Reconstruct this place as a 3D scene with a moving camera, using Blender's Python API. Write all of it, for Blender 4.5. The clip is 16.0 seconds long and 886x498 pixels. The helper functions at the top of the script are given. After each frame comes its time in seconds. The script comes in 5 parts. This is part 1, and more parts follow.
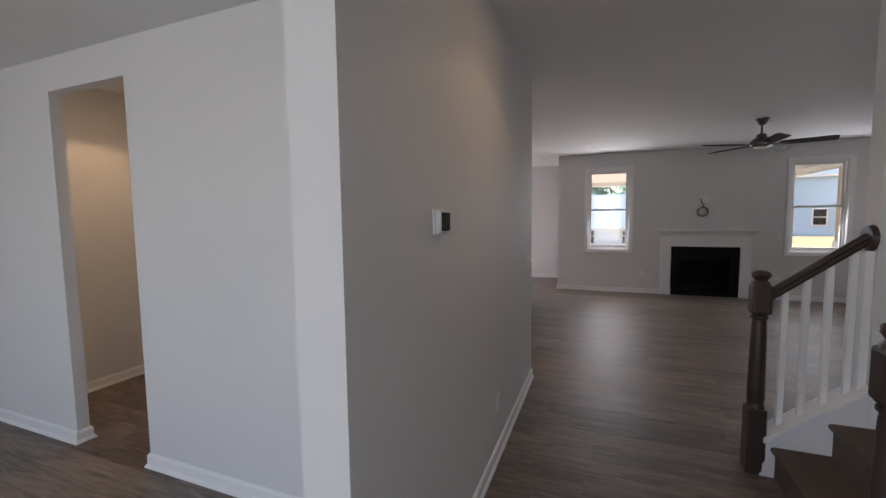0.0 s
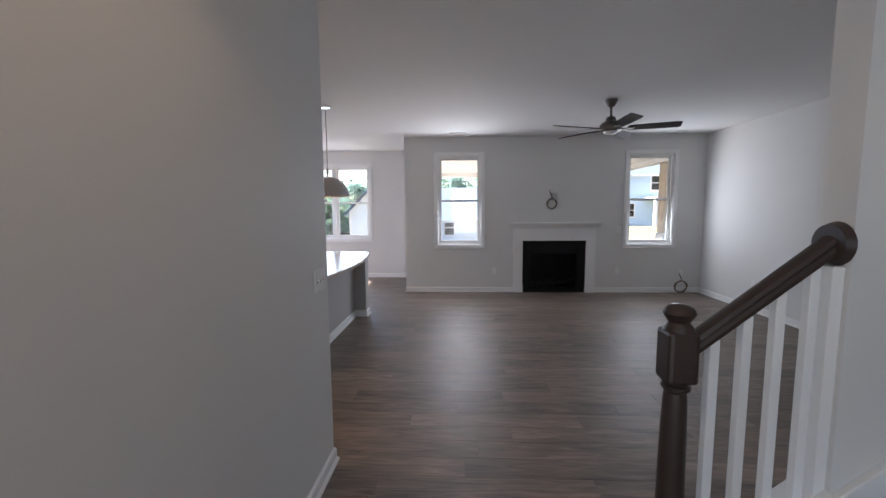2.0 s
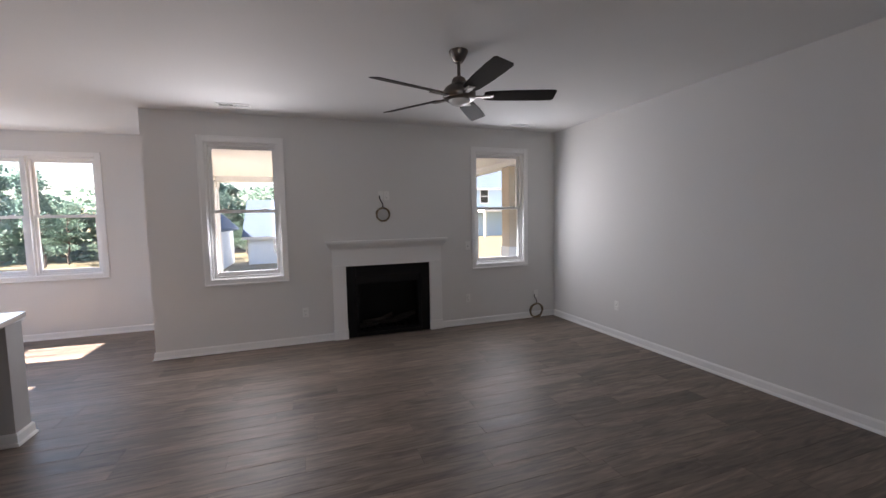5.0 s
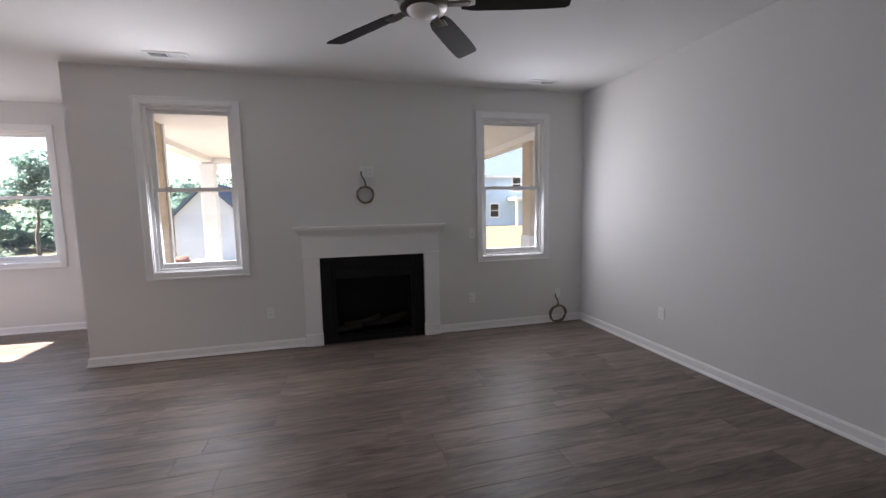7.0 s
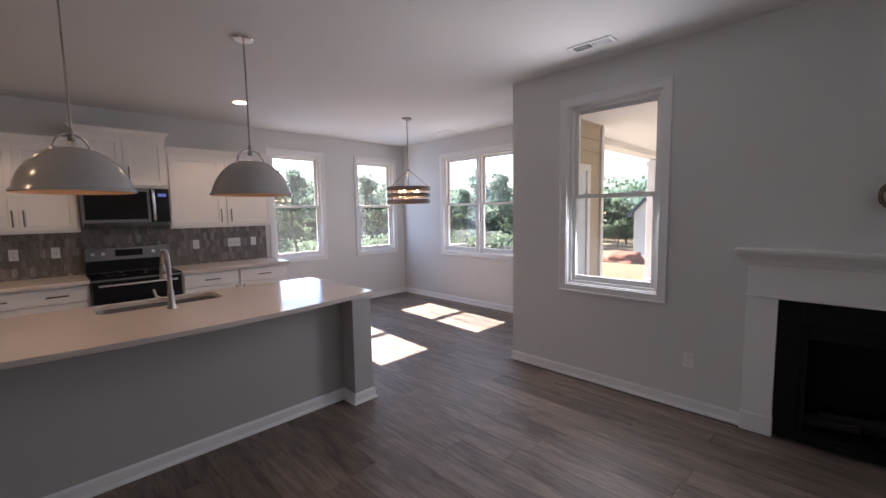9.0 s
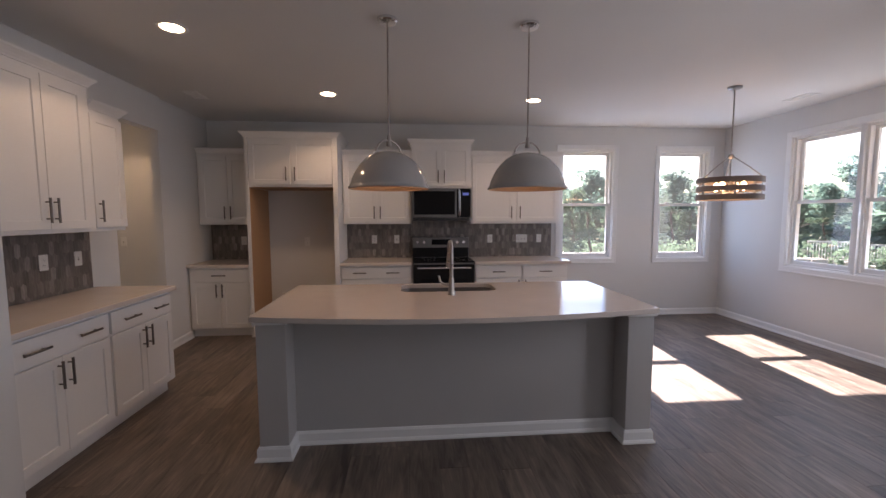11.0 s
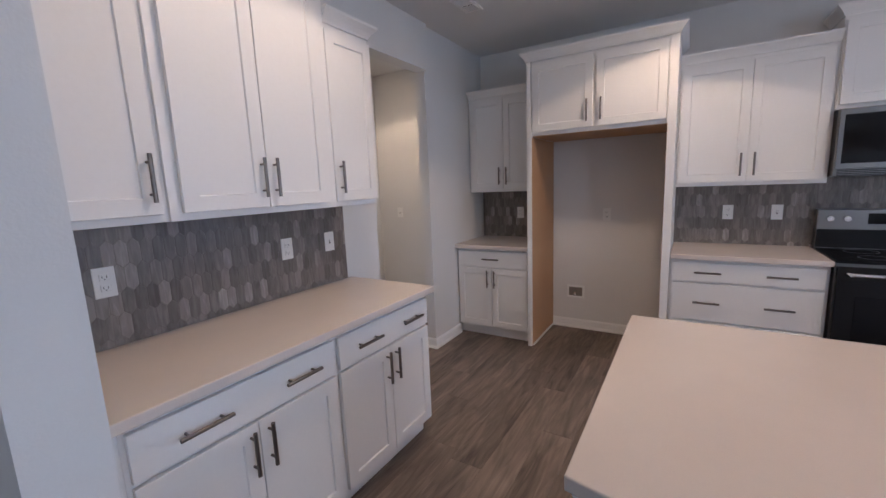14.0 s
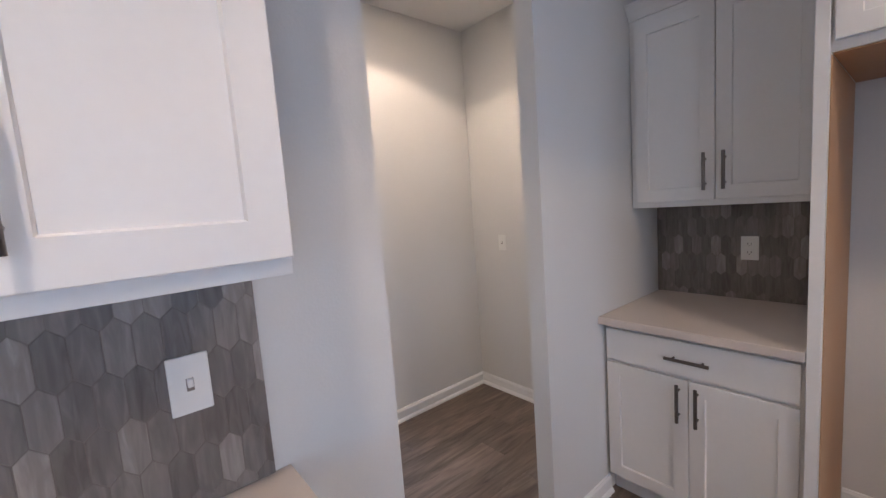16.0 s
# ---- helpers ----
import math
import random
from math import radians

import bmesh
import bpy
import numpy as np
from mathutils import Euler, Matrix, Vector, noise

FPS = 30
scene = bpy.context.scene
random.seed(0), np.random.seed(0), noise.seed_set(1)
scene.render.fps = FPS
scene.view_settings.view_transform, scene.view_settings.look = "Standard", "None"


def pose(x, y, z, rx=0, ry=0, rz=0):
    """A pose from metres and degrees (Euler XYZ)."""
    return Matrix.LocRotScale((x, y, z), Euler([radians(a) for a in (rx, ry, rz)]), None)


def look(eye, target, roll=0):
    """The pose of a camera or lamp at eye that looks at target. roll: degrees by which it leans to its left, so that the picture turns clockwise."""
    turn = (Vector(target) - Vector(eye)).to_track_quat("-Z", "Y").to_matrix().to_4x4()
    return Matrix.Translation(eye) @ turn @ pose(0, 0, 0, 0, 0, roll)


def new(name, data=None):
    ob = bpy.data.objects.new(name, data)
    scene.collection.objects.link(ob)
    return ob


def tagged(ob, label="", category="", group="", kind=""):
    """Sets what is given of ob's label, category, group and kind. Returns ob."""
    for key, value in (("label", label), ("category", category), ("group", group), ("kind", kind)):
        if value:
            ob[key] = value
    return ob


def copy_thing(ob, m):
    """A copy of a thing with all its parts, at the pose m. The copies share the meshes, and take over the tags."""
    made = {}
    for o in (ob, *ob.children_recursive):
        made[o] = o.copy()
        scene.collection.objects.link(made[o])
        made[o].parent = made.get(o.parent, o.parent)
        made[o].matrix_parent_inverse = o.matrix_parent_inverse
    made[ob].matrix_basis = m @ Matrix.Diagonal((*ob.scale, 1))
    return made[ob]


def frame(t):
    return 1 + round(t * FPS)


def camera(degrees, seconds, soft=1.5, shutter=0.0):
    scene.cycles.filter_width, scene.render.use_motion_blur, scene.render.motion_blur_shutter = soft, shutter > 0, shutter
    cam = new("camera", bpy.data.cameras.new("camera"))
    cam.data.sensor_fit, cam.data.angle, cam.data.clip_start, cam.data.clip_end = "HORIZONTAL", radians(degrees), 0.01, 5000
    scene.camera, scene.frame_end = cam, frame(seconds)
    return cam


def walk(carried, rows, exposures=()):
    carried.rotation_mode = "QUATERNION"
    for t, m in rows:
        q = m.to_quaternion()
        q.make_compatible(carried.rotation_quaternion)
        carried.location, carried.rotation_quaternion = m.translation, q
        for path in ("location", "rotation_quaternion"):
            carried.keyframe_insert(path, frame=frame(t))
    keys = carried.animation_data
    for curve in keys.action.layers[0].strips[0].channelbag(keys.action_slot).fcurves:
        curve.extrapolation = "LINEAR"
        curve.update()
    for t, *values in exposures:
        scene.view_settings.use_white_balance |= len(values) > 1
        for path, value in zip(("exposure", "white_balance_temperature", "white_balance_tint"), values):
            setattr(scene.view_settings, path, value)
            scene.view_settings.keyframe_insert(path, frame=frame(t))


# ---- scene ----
cam = camera(95.4, 16.0)
PATH = [
    (0, (-0.148, -0.146, 1.564), (-0.873, 1.712, 1.405), -0.7),
    (0.5, (-0.096, 0.166, 1.541), (-0.563, 2.103, 1.36), -1.1),
    (1, (-0.043, 0.582, 1.536), (-0.337, 2.55, 1.335), -1.0),
    (1.5, (0.011, 1.005, 1.564), (-0.164, 2.986, 1.353), -0.5),
    (2, (0.033, 1.407, 1.545), (-0.058, 3.395, 1.341), -0.4),
    (2.5, (0.132, 1.867, 1.544), (0.101, 3.858, 1.358), -0.3),
    (3, (0.16, 2.29, 1.583), (0.23, 4.282, 1.418), -0.5),
    (3.5, (0.143, 2.674, 1.584), (0.361, 4.657, 1.442), -0.7),
    (4, (0.201, 2.996, 1.56), (0.595, 4.953, 1.429), -1.0),
    (4.5, (0.408, 3.261, 1.552), (0.991, 5.169, 1.414), -1.2),
    (4.7, (0.49, 3.34, 1.544), (1.154, 5.221, 1.4), -1.2),
    (7, (1.331, 4.29, 1.435), (1.835, 6.215, 1.236), -1.1),
    (7.5, (1.48, 4.633, 1.528), (1.473, 6.616, 1.27), -1.1),
    (8, (1.511, 4.893, 1.496), (0.973, 6.805, 1.257), -1.2),
    (8.5, (1.503, 5.116, 1.526), (0.485, 6.823, 1.304), -1.2),
    (9, (1.421, 5.301, 1.554), (0.014, 6.71, 1.368), -1.0),
    (9.5, (1.336, 5.439, 1.527), (-0.351, 6.502, 1.375), -0.7),
    (10, (1.27, 5.583, 1.53), (-0.598, 6.283, 1.386), -0.5),
    (10.2, (1.239, 5.612, 1.521), (-0.674, 6.179, 1.376), -0.5),
    (12.3, (0.665, 5.557, 1.514), (-1.295, 5.245, 1.262), -0.6),
    (12.5, (0.521, 5.529, 1.512), (-1.422, 5.134, 1.246), -1.0),
    (13, (0.191, 5.349, 1.497), (-1.688, 4.729, 1.206), -1.1),
    (13.5, (-0.173, 5.069, 1.501), (-1.957, 4.221, 1.191), -1.4),
    (14, (-0.584, 4.825, 1.494), (-2.267, 3.792, 1.178), -2.3),
    (14.5, (-0.963, 4.567, 1.489), (-2.561, 3.4, 1.195), -3.5),
    (15, (-1.345, 4.311, 1.514), (-2.865, 3.038, 1.246), -4.2),
    (15.5, (-1.792, 4.071, 1.509), (-3.232, 2.702, 1.276), -4.4),
    (16, (-2.232, 3.856, 1.489), (-3.505, 2.328, 1.273), -4.2),
]
EXPOSURES = [(t, 3.20 + s, k, n) for t, s, k, n in ((0, -0.2, 7350, 22), (1, 0.12, 6850, 19), (2, 0.22, 6800, 18), (3.5, 0.18, 7000, 20), (4.7, 0.05, 7350, 22), (7, 0.03, 7150, 22), (7.5, -0.28, 7150, 23), (8, -0.4, 7150, 23), (9, -0.36, 7200, 24), (10, -0.45, 7150, 24), (12.5, -0.45, 7400, 28), (13, -0.2, 7200, 26), (13.5, 0.08, 6550, 22), (14, 0.42, 5900, 19), (14.5, 0.6, 5900, 18), (15, 0.58, 5700, 17), (16, 0.7, 5800, 17))]
walk(cam, [(t, look(eye, target, roll)) for t, eye, target, roll in PATH], EXPOSURES)

# ---- world, sun and exposure ----
SUN_TRAVEL = Vector((1.0, -0.07, -0.826)).normalized()
world = bpy.data.worlds.new("world")
scene.world = world
world.use_nodes = True
wn = world.node_tree
sky = wn.nodes.new("ShaderNodeTexSky")
sky.sky_type, sky.sun_disc = "NISHITA", False
sky.sun_elevation = math.asin(-SUN_TRAVEL.z)
sky.sun_rotation = math.atan2(-SUN_TRAVEL.x, -SUN_TRAVEL.y)
sky.dust_density, sky.air_density = 0.8, 1.0
wn.links.new(sky.outputs[0], wn.nodes["Background"].inputs[0])
wn.nodes["Background"].inputs[1].default_value = 0.053
sun = new("sun", bpy.data.lights.new("sun", "SUN"))
sun.data.energy, sun.data.angle, sun.data.color = 5.0, radians(0.6), (1.0, 0.995, 0.985)
sun.matrix_world = look((0, 0, 30), Vector((0, 0, 30)) + SUN_TRAVEL)


def lamp(name, kind, place, watts, colour, size=0.1, toward=None):
    ob = new(name, bpy.data.lights.new(name, kind))
    ob.data.energy, ob.data.color = watts, colour
    if kind == "AREA":
        ob.data.shape, ob.data.size = "RECTANGLE", size[0]
        ob.data.size_y = size[1]
    else:
        ob.data.shadow_soft_size = size
    ob.matrix_world = look(place, toward) if toward else Matrix.Translation(place)
    return ob


SKY, FRONT_SKY, NOOK_SKY, WEST_SKY = (0.74, 0.86, 1.0), (0.62, 0.79, 1.0), (0.45, 0.70, 1.0), (0.22, 0.52, 1.0)
for place, ahead, size, watts, tint in (
        ((0.0, 8.735, 1.66), (0, -1, -0.15), (0.66, 1.46), 2.9, SKY),
        ((3.365, 8.735, 1.66), (0, -1, -0.15), (0.66, 1.46), 2.3, SKY),
        ((-2.775, 10.315, 1.66), (0, -1, -0.15), (1.40, 1.46), 1.75, NOOK_SKY),
        ((-4.645, 8.20, 1.66), (1, 0, -0.15), (0.66, 1.46), 1.1, WEST_SKY),
        ((-4.645, 9.68, 1.66), (1, 0, -0.15), (0.64, 1.46), 1.1, WEST_SKY),
        ((-2.8, -2.595, 1.5), (0, 1, -0.1), (2.0, 1.7), 4.0, FRONT_SKY),
        ((0.15, -2.595, 1.4), (0, 1, -0.1), (1.1, 2.1), 4.0, FRONT_SKY)):
    lamp("window_skylight", "AREA", place, watts, tint, size, Vector(place) + Vector(ahead))


# ---- materials ----
def material(name):
    m = bpy.data.materials.new(name)
    m.use_nodes = True
    return m, m.node_tree.nodes, m.node_tree.links, m.node_tree.nodes["Principled BSDF"]


def paint(name, colour, rough=0.6, bump=0.15, grain=90.0, spread=0.06, metal=0.0, stretch=(1, 1, 1), big=1.3, coat=0.0, random_by=""):
    """A surface with two scales of colour variation and a fine relief."""
    m, n, l, b = material(name)
    pos = n.new("ShaderNodeNewGeometry")
    mp = n.new("ShaderNodeMapping")
    mp.inputs["Scale"].default_value = stretch
    l.new(pos.outputs["Position"], mp.inputs["Vector"])
    fine, wide = n.new("ShaderNodeTexNoise"), n.new("ShaderNodeTexNoise")
    fine.inputs["Scale"].default_value, wide.inputs["Scale"].default_value = grain, big
    fine.inputs["Detail"].default_value, wide.inputs["Detail"].default_value = 3, 4
    for t in (fine, wide):
        l.new(mp.outputs[0], t.inputs["Vector"])
    add = n.new("ShaderNodeMath")
    l.new(fine.outputs[0], add.inputs[0])
    l.new(wide.outputs[0], add.inputs[1])
    last = add
    if random_by:
        src = n.new("ShaderNodeObjectInfo" if random_by == "object" else "ShaderNodeNewGeometry")
        more = n.new("ShaderNodeMath")
        more.operation = "MULTIPLY_ADD"
        l.new(src.outputs["Random" if random_by == "object" else "Random Per Island"], more.inputs[0])
        more.inputs[1].default_value, more.inputs[2].default_value = 1.0, -0.5
        tot = n.new("ShaderNodeMath")
        l.new(add.outputs[0], tot.inputs[0])
        l.new(more.outputs[0], tot.inputs[1])
        last = tot
    rng = n.new("ShaderNodeMapRange")
    rng.inputs[1].default_value, rng.inputs[2].default_value = 0.5, 1.5
    rng.inputs[3].default_value, rng.inputs[4].default_value = 1 - spread, 1 + spread
    l.new(last.outputs[0], rng.inputs[0])
    mul = n.new("ShaderNodeMix")
    mul.data_type, mul.blend_type = "RGBA", "MULTIPLY"
    mul.inputs[0].default_value = 1.0
    mul.inputs[6].default_value = (*colour, 1)
    l.new(rng.outputs[0], mul.inputs[7])
    l.new(mul.outputs[2], b.inputs["Base Color"])
    rr = n.new("ShaderNodeMapRange")
    rr.inputs[3].default_value, rr.inputs[4].default_value = max(0.02, rough - 0.08), min(1, rough + 0.08)
    l.new(wide.outputs[0], rr.inputs[0])
    l.new(rr.outputs[0], b.inputs["Roughness"])
    b.inputs["Metallic"].default_value = metal
    b.inputs["Coat Weight"].default_value = coat
    if bump:
        bp = n.new("ShaderNodeBump")
        bp.inputs["Strength"].default_value, bp.inputs["Distance"].default_value = bump, 0.002
        l.new(fine.outputs[0], bp.inputs["Height"])
        l.new(bp.outputs[0], b.inputs["Normal"])
    return m


def plank_material(name, random_by):
    """Grey-brown vinyl plank: long grain, darker knots and a tone of its own for each plank."""
    m, n, l, b = material(name)
    src = n.new("ShaderNodeObjectInfo" if random_by == "object" else "ShaderNodeNewGeometry")
    rand = src.outputs["Random" if random_by == "object" else "Random Per Island"]
    pos = n.new("ShaderNodeNewGeometry")
    shift = n.new("ShaderNodeVectorMath")
    shift.operation = "MULTIPLY_ADD"
    shift.inputs[1].default_value = (0, 0, 60)
    l.new(rand, shift.inputs[0])
    l.new(pos.outputs["Position"], shift.inputs[2])
    tex = []
    for sc, det, dist, stretch in ((1.0, 7, 1.6, (2.6, 22, 3)), (1.0, 4, 0.9, (1.6, 6, 3)), (1.0, 8, 0.2, (10, 150, 8))):
        mp = n.new("ShaderNodeMapping")
        mp.inputs["Scale"].default_value = stretch
        l.new(shift.outputs[0], mp.inputs["Vector"])
        t = n.new("ShaderNodeTexNoise")
        t.inputs["Scale"].default_value, t.inputs["Detail"].default_value, t.inputs["Distortion"].default_value = sc, det, dist
        l.new(mp.outputs[0], t.inputs["Vector"])
        tex.append(t)
    mixa = n.new("ShaderNodeMath")
    mixa.operation = "MULTIPLY_ADD"
    mixa.inputs[1].default_value = 0.55
    l.new(tex[0].outputs[0], mixa.inputs[0])
    half = n.new("ShaderNodeMath")
    half.operation = "MULTIPLY_ADD"
    half.inputs[1].default_value = 0.45
    half.inputs[2].default_value = 0.0
    l.new(tex[1].outputs[0], half.inputs[0])
    l.new(half.outputs[0], mixa.inputs[2])
    tone = n.new("ShaderNodeMath")
    tone.operation = "MULTIPLY_ADD"
    tone.inputs[1].default_value = 0.13
    l.new(rand, tone.inputs[0])
    l.new(mixa.outputs[0], tone.inputs[2])
    ramp = n.new("ShaderNodeValToRGB")
    ramp.color_ramp.elements[0].position, ramp.color_ramp.elements[0].color = 0.38, (0.064, 0.047, 0.037, 1)
    ramp.color_ramp.elements[1].position, ramp.color_ramp.elements[1].color = 0.86, (0.34, 0.265, 0.215, 1)
    mid = ramp.color_ramp.elements.new(0.60)
    mid.color = (0.178, 0.137, 0.11, 1)
    l.new(tone.outputs[0], ramp.inputs[0])
    l.new(ramp.outputs[0], b.inputs["Base Color"])
    rr = n.new("ShaderNodeMapRange")
    rr.inputs[3].default_value, rr.inputs[4].default_value = 0.36, 0.60
    l.new(tex[1].outputs[0], rr.inputs[0])
    l.new(rr.outputs[0], b.inputs["Roughness"])
    bp = n.new("ShaderNodeBump")
    b.inputs["Specular IOR Level"].default_value = 0.48
    bp.inputs["Strength"].default_value, bp.inputs["Distance"].default_value = 0.55, 0.002
    l.new(tex[2].outputs[0], bp.inputs["Height"])
    l.new(bp.outputs[0], b.inputs["Normal"])
    return m


def tile_material():
    """Honed picket tile in greys, taupes and creams with soft wood-like veins."""
    m, n, l, b = material("picket_tile_stone")
    src = n.new("ShaderNodeObjectInfo")
    pos = n.new("ShaderNodeNewGeometry")
    shift = n.new("ShaderNodeVectorMath")
    shift.operation = "MULTIPLY_ADD"
    shift.inputs[1].default_value = (9, 9, 40)
    l.new(src.outputs["Random"], shift.inputs[0])
    l.new(pos.outputs["Position"], shift.inputs[2])
    mp = n.new("ShaderNodeMapping")
    mp.inputs["Scale"].default_value = (60, 60, 9)
    l.new(shift.outputs[0], mp.inputs["Vector"])
    t = n.new("ShaderNodeTexNoise")
    t.inputs["Scale"].default_value, t.inputs["Detail"].default_value, t.inputs["Distortion"].default_value = 1.0, 5, 0.8
    l.new(mp.outputs[0], t.inputs["Vector"])
    ramp = n.new("ShaderNodeValToRGB")
    els = ramp.color_ramp.elements
    els[0].position, els[0].color = 0.0, (0.075, 0.060, 0.050, 1)
    els[1].position, els[1].color = 1.0, (0.44, 0.405, 0.37, 1)
    for p, c in ((0.2, (0.112, 0.097, 0.088, 1)), (0.45, (0.178, 0.158, 0.145, 1)), (0.72, (0.27, 0.243, 0.222, 1))):
        els.new(p).color = c
    mixer = n.new("ShaderNodeMath")
    mixer.operation = "MULTIPLY_ADD"
    mixer.inputs[1].default_value = 0.75
    sub = n.new("ShaderNodeMath")
    sub.operation = "MULTIPLY_ADD"
    sub.inputs[1].default_value, sub.inputs[2].default_value = 0.30, -0.08
    pale = n.new("ShaderNodeMath")
    pale.operation = "POWER"
    pale.inputs[1].default_value = 7.0
    l.new(src.outputs["Random"], pale.inputs[0])
    lift = n.new("ShaderNodeMath")
    lift.operation = "MULTIPLY_ADD"
    lift.inputs[1].default_value = 0.22
    l.new(pale.outputs[0], lift.inputs[0])
    l.new(sub.outputs[0], lift.inputs[2])
    l.new(src.outputs["Random"], sub.inputs[0])
    l.new(t.outputs[0], mixer.inputs[0])
    l.new(lift.outputs[0], mixer.inputs[2])
    l.new(mixer.outputs[0], ramp.inputs[0])
    l.new(ramp.outputs[0], b.inputs["Base Color"])
    b.inputs["Roughness"].default_value = 0.32
    return m


def glass_material(name, tint=(1, 1, 1), gloss=0.02):
    m, n, l, b = material(name)
    n.remove(b)
    tr, gl, mx = n.new("ShaderNodeBsdfTransparent"), n.new("ShaderNodeBsdfGlossy"), n.new("ShaderNodeMixShader")
    tr.inputs[0].default_value = (*tint, 1)
    gl.inputs["Roughness"].default_value = gloss
    mx.inputs[0].default_value = 0.045
    # A little translucent white lays a glare veil over the outside view.
    veil_mix, veil = n.new("ShaderNodeMixShader"), n.new("ShaderNodeBsdfTranslucent")
    veil.inputs[0].default_value = (0.9, 0.93, 0.95, 1)
    veil_mix.inputs[0].default_value = 0.007
    l.new(tr.outputs[0], veil_mix.inputs[1])
    l.new(veil.outputs[0], veil_mix.inputs[2])
    l.new(veil_mix.outputs[0], mx.inputs[1])
    l.new(gl.outputs[0], mx.inputs[2])
    l.new(mx.outputs[0], n["Material Output"].inputs[0])
    return m


def glow(name, colour, strength):
    m, n, l, b = material(name)
    b.inputs["Base Color"].default_value = (*colour, 1)
    b.inputs["Emission Color"].default_value = (*colour, 1)
    b.inputs["Emission Strength"].default_value = strength
    return m


M_WALL = paint("wall_paint_pale_grey", (0.70, 0.695, 0.68), 0.62, 0.22, 140, 0.025)
M_CEIL = paint("ceiling_paint_white", (0.74, 0.735, 0.72), 0.8, 0.35, 110, 0.03)
M_TRIM = paint("trim_paint_white", (0.82, 0.82, 0.81), 0.56, 0.05, 60, 0.02)
M_CAB = paint("cabinet_paint_white", (0.80, 0.79, 0.775), 0.38, 0.06, 60, 0.02)
M_CABIN = paint("cabinet_inside_maple", (0.50, 0.29, 0.15), 0.5, 0.1, 30, 0.12, stretch=(6, 6, 0.6))
# Island grey is darkened to hold the shade under the bar overhang.
M_PANEL = paint("island_panel_shade_grey", (0.47, 0.455, 0.445), 0.55, 0.12, 120, 0.03)
M_QUARTZ = paint("quartz_off_white", (0.64, 0.575, 0.525), 0.10, 0.0, 420, 0.05, big=5)
M_QUARTZ.node_tree.nodes["Principled BSDF"].inputs["Specular IOR Level"].default_value = 0.16
M_PLANK = plank_material("vinyl_plank_grey_brown", "object")
M_PLANK_FAR = plank_material("vinyl_plank_grey_brown_far", "island")
M_JOINT = paint("floor_joint_dark", (0.085, 0.067, 0.055), 0.8, 0.1, 50, 0.1)
M_GROUT = paint("grout_grey", (0.19, 0.164, 0.146), 0.85, 0.2, 200, 0.06)
M_TILE = tile_material()
M_NICKEL = paint("brushed_nickel", (0.42, 0.385, 0.355), 0.30, 0.04, 200, 0.06, metal=1.0, stretch=(1, 1, 20))
M_PULL = paint("satin_nickel_pull", (0.19, 0.17, 0.155), 0.36, 0.02, 200, 0.05, metal=1.0)
M_CHROME = paint("chrome", (0.75, 0.75, 0.76), 0.08, 0.0, 100, 0.02, metal=1.0)
M_STEEL = paint("stainless_steel", (0.23, 0.222, 0.218), 0.32, 0.05, 220, 0.06, metal=1.0, stretch=(1, 1, 0.05))
M_BLACK = paint("black_enamel", (0.012, 0.012, 0.013), 0.22, 0.0, 80, 0.1)
M_BLACKMAT = paint("firebox_black", (0.007, 0.0065, 0.0065), 0.65, 0.2, 90, 0.2)
M_DARKGLASS = paint("dark_glass", (0.008, 0.008, 0.009), 0.06, 0.0, 40, 0.05)
M_ENAMEL = paint("pendant_enamel_grey_white", (0.43, 0.415, 0.40), 0.16, 0.02, 60, 0.03, coat=0.3)
# Pendant lining colour carries the orange glow of the bulb.
M_INNER = paint("pendant_inner_glow_tint", (0.36, 0.25, 0.175), 0.5, 0.0, 60, 0.03)
M_BRONZE = paint("fan_brushed_nickel", (0.17, 0.148, 0.132), 0.32, 0.04, 120, 0.08, metal=1.0)
M_BLADE = paint("fan_blade_walnut", (0.022, 0.016, 0.013), 0.65, 0.1, 40, 0.25, stretch=(1, 1, 1))
M_OPAL = paint("opal_glass", (0.82, 0.81, 0.78), 0.25, 0.0, 40, 0.02)
M_RAIL = paint("stained_oak_handrail", (0.048, 0.031, 0.024), 0.42, 0.12, 45, 0.22, stretch=(1, 3, 3))
M_CARPET = paint("carpet_taupe", (0.135, 0.098, 0.078), 0.95, 1.0, 420, 0.25, big=14)
M_PLASTIC = paint("white_plastic", (0.80, 0.80, 0.78), 0.35, 0.0, 60, 0.01)
M_SLOT = paint("dark_slot", (0.03, 0.03, 0.03), 0.6, 0.0, 60, 0.01)
M_CABLE = paint("black_cable", (0.02, 0.019, 0.017), 0.5, 0.05, 80, 0.1)
M_CABLE2 = paint("tan_cable", (0.20, 0.145, 0.075), 0.5, 0.05, 80, 0.1)
M_LOG = paint("ceramic_log", (0.017, 0.014, 0.012), 0.9, 0.6, 30, 0.4)
M_WOODBAND = paint("weathered_wood_band", (0.30, 0.23, 0.19), 0.7, 0.3, 30, 0.3, stretch=(1, 1, 6))
for m in (M_BLADE, M_WALL, M_TRIM, M_CEIL, M_BLACKMAT, M_BLACK, M_DARKGLASS):
    m.node_tree.nodes["Principled BSDF"].inputs["Specular IOR Level"].default_value = 0.2
M_BULB = glow("warm_bulb", (1.0, 0.66, 0.36), 2.3)
M_CAN = glow("recessed_lamp_warm", (1.0, 0.74, 0.48), 5.3)
M_GLASS = glass_material("window_glass")
M_SCREEN = glow("clock_display_blue", (0.10, 0.15, 0.5), 0.10)
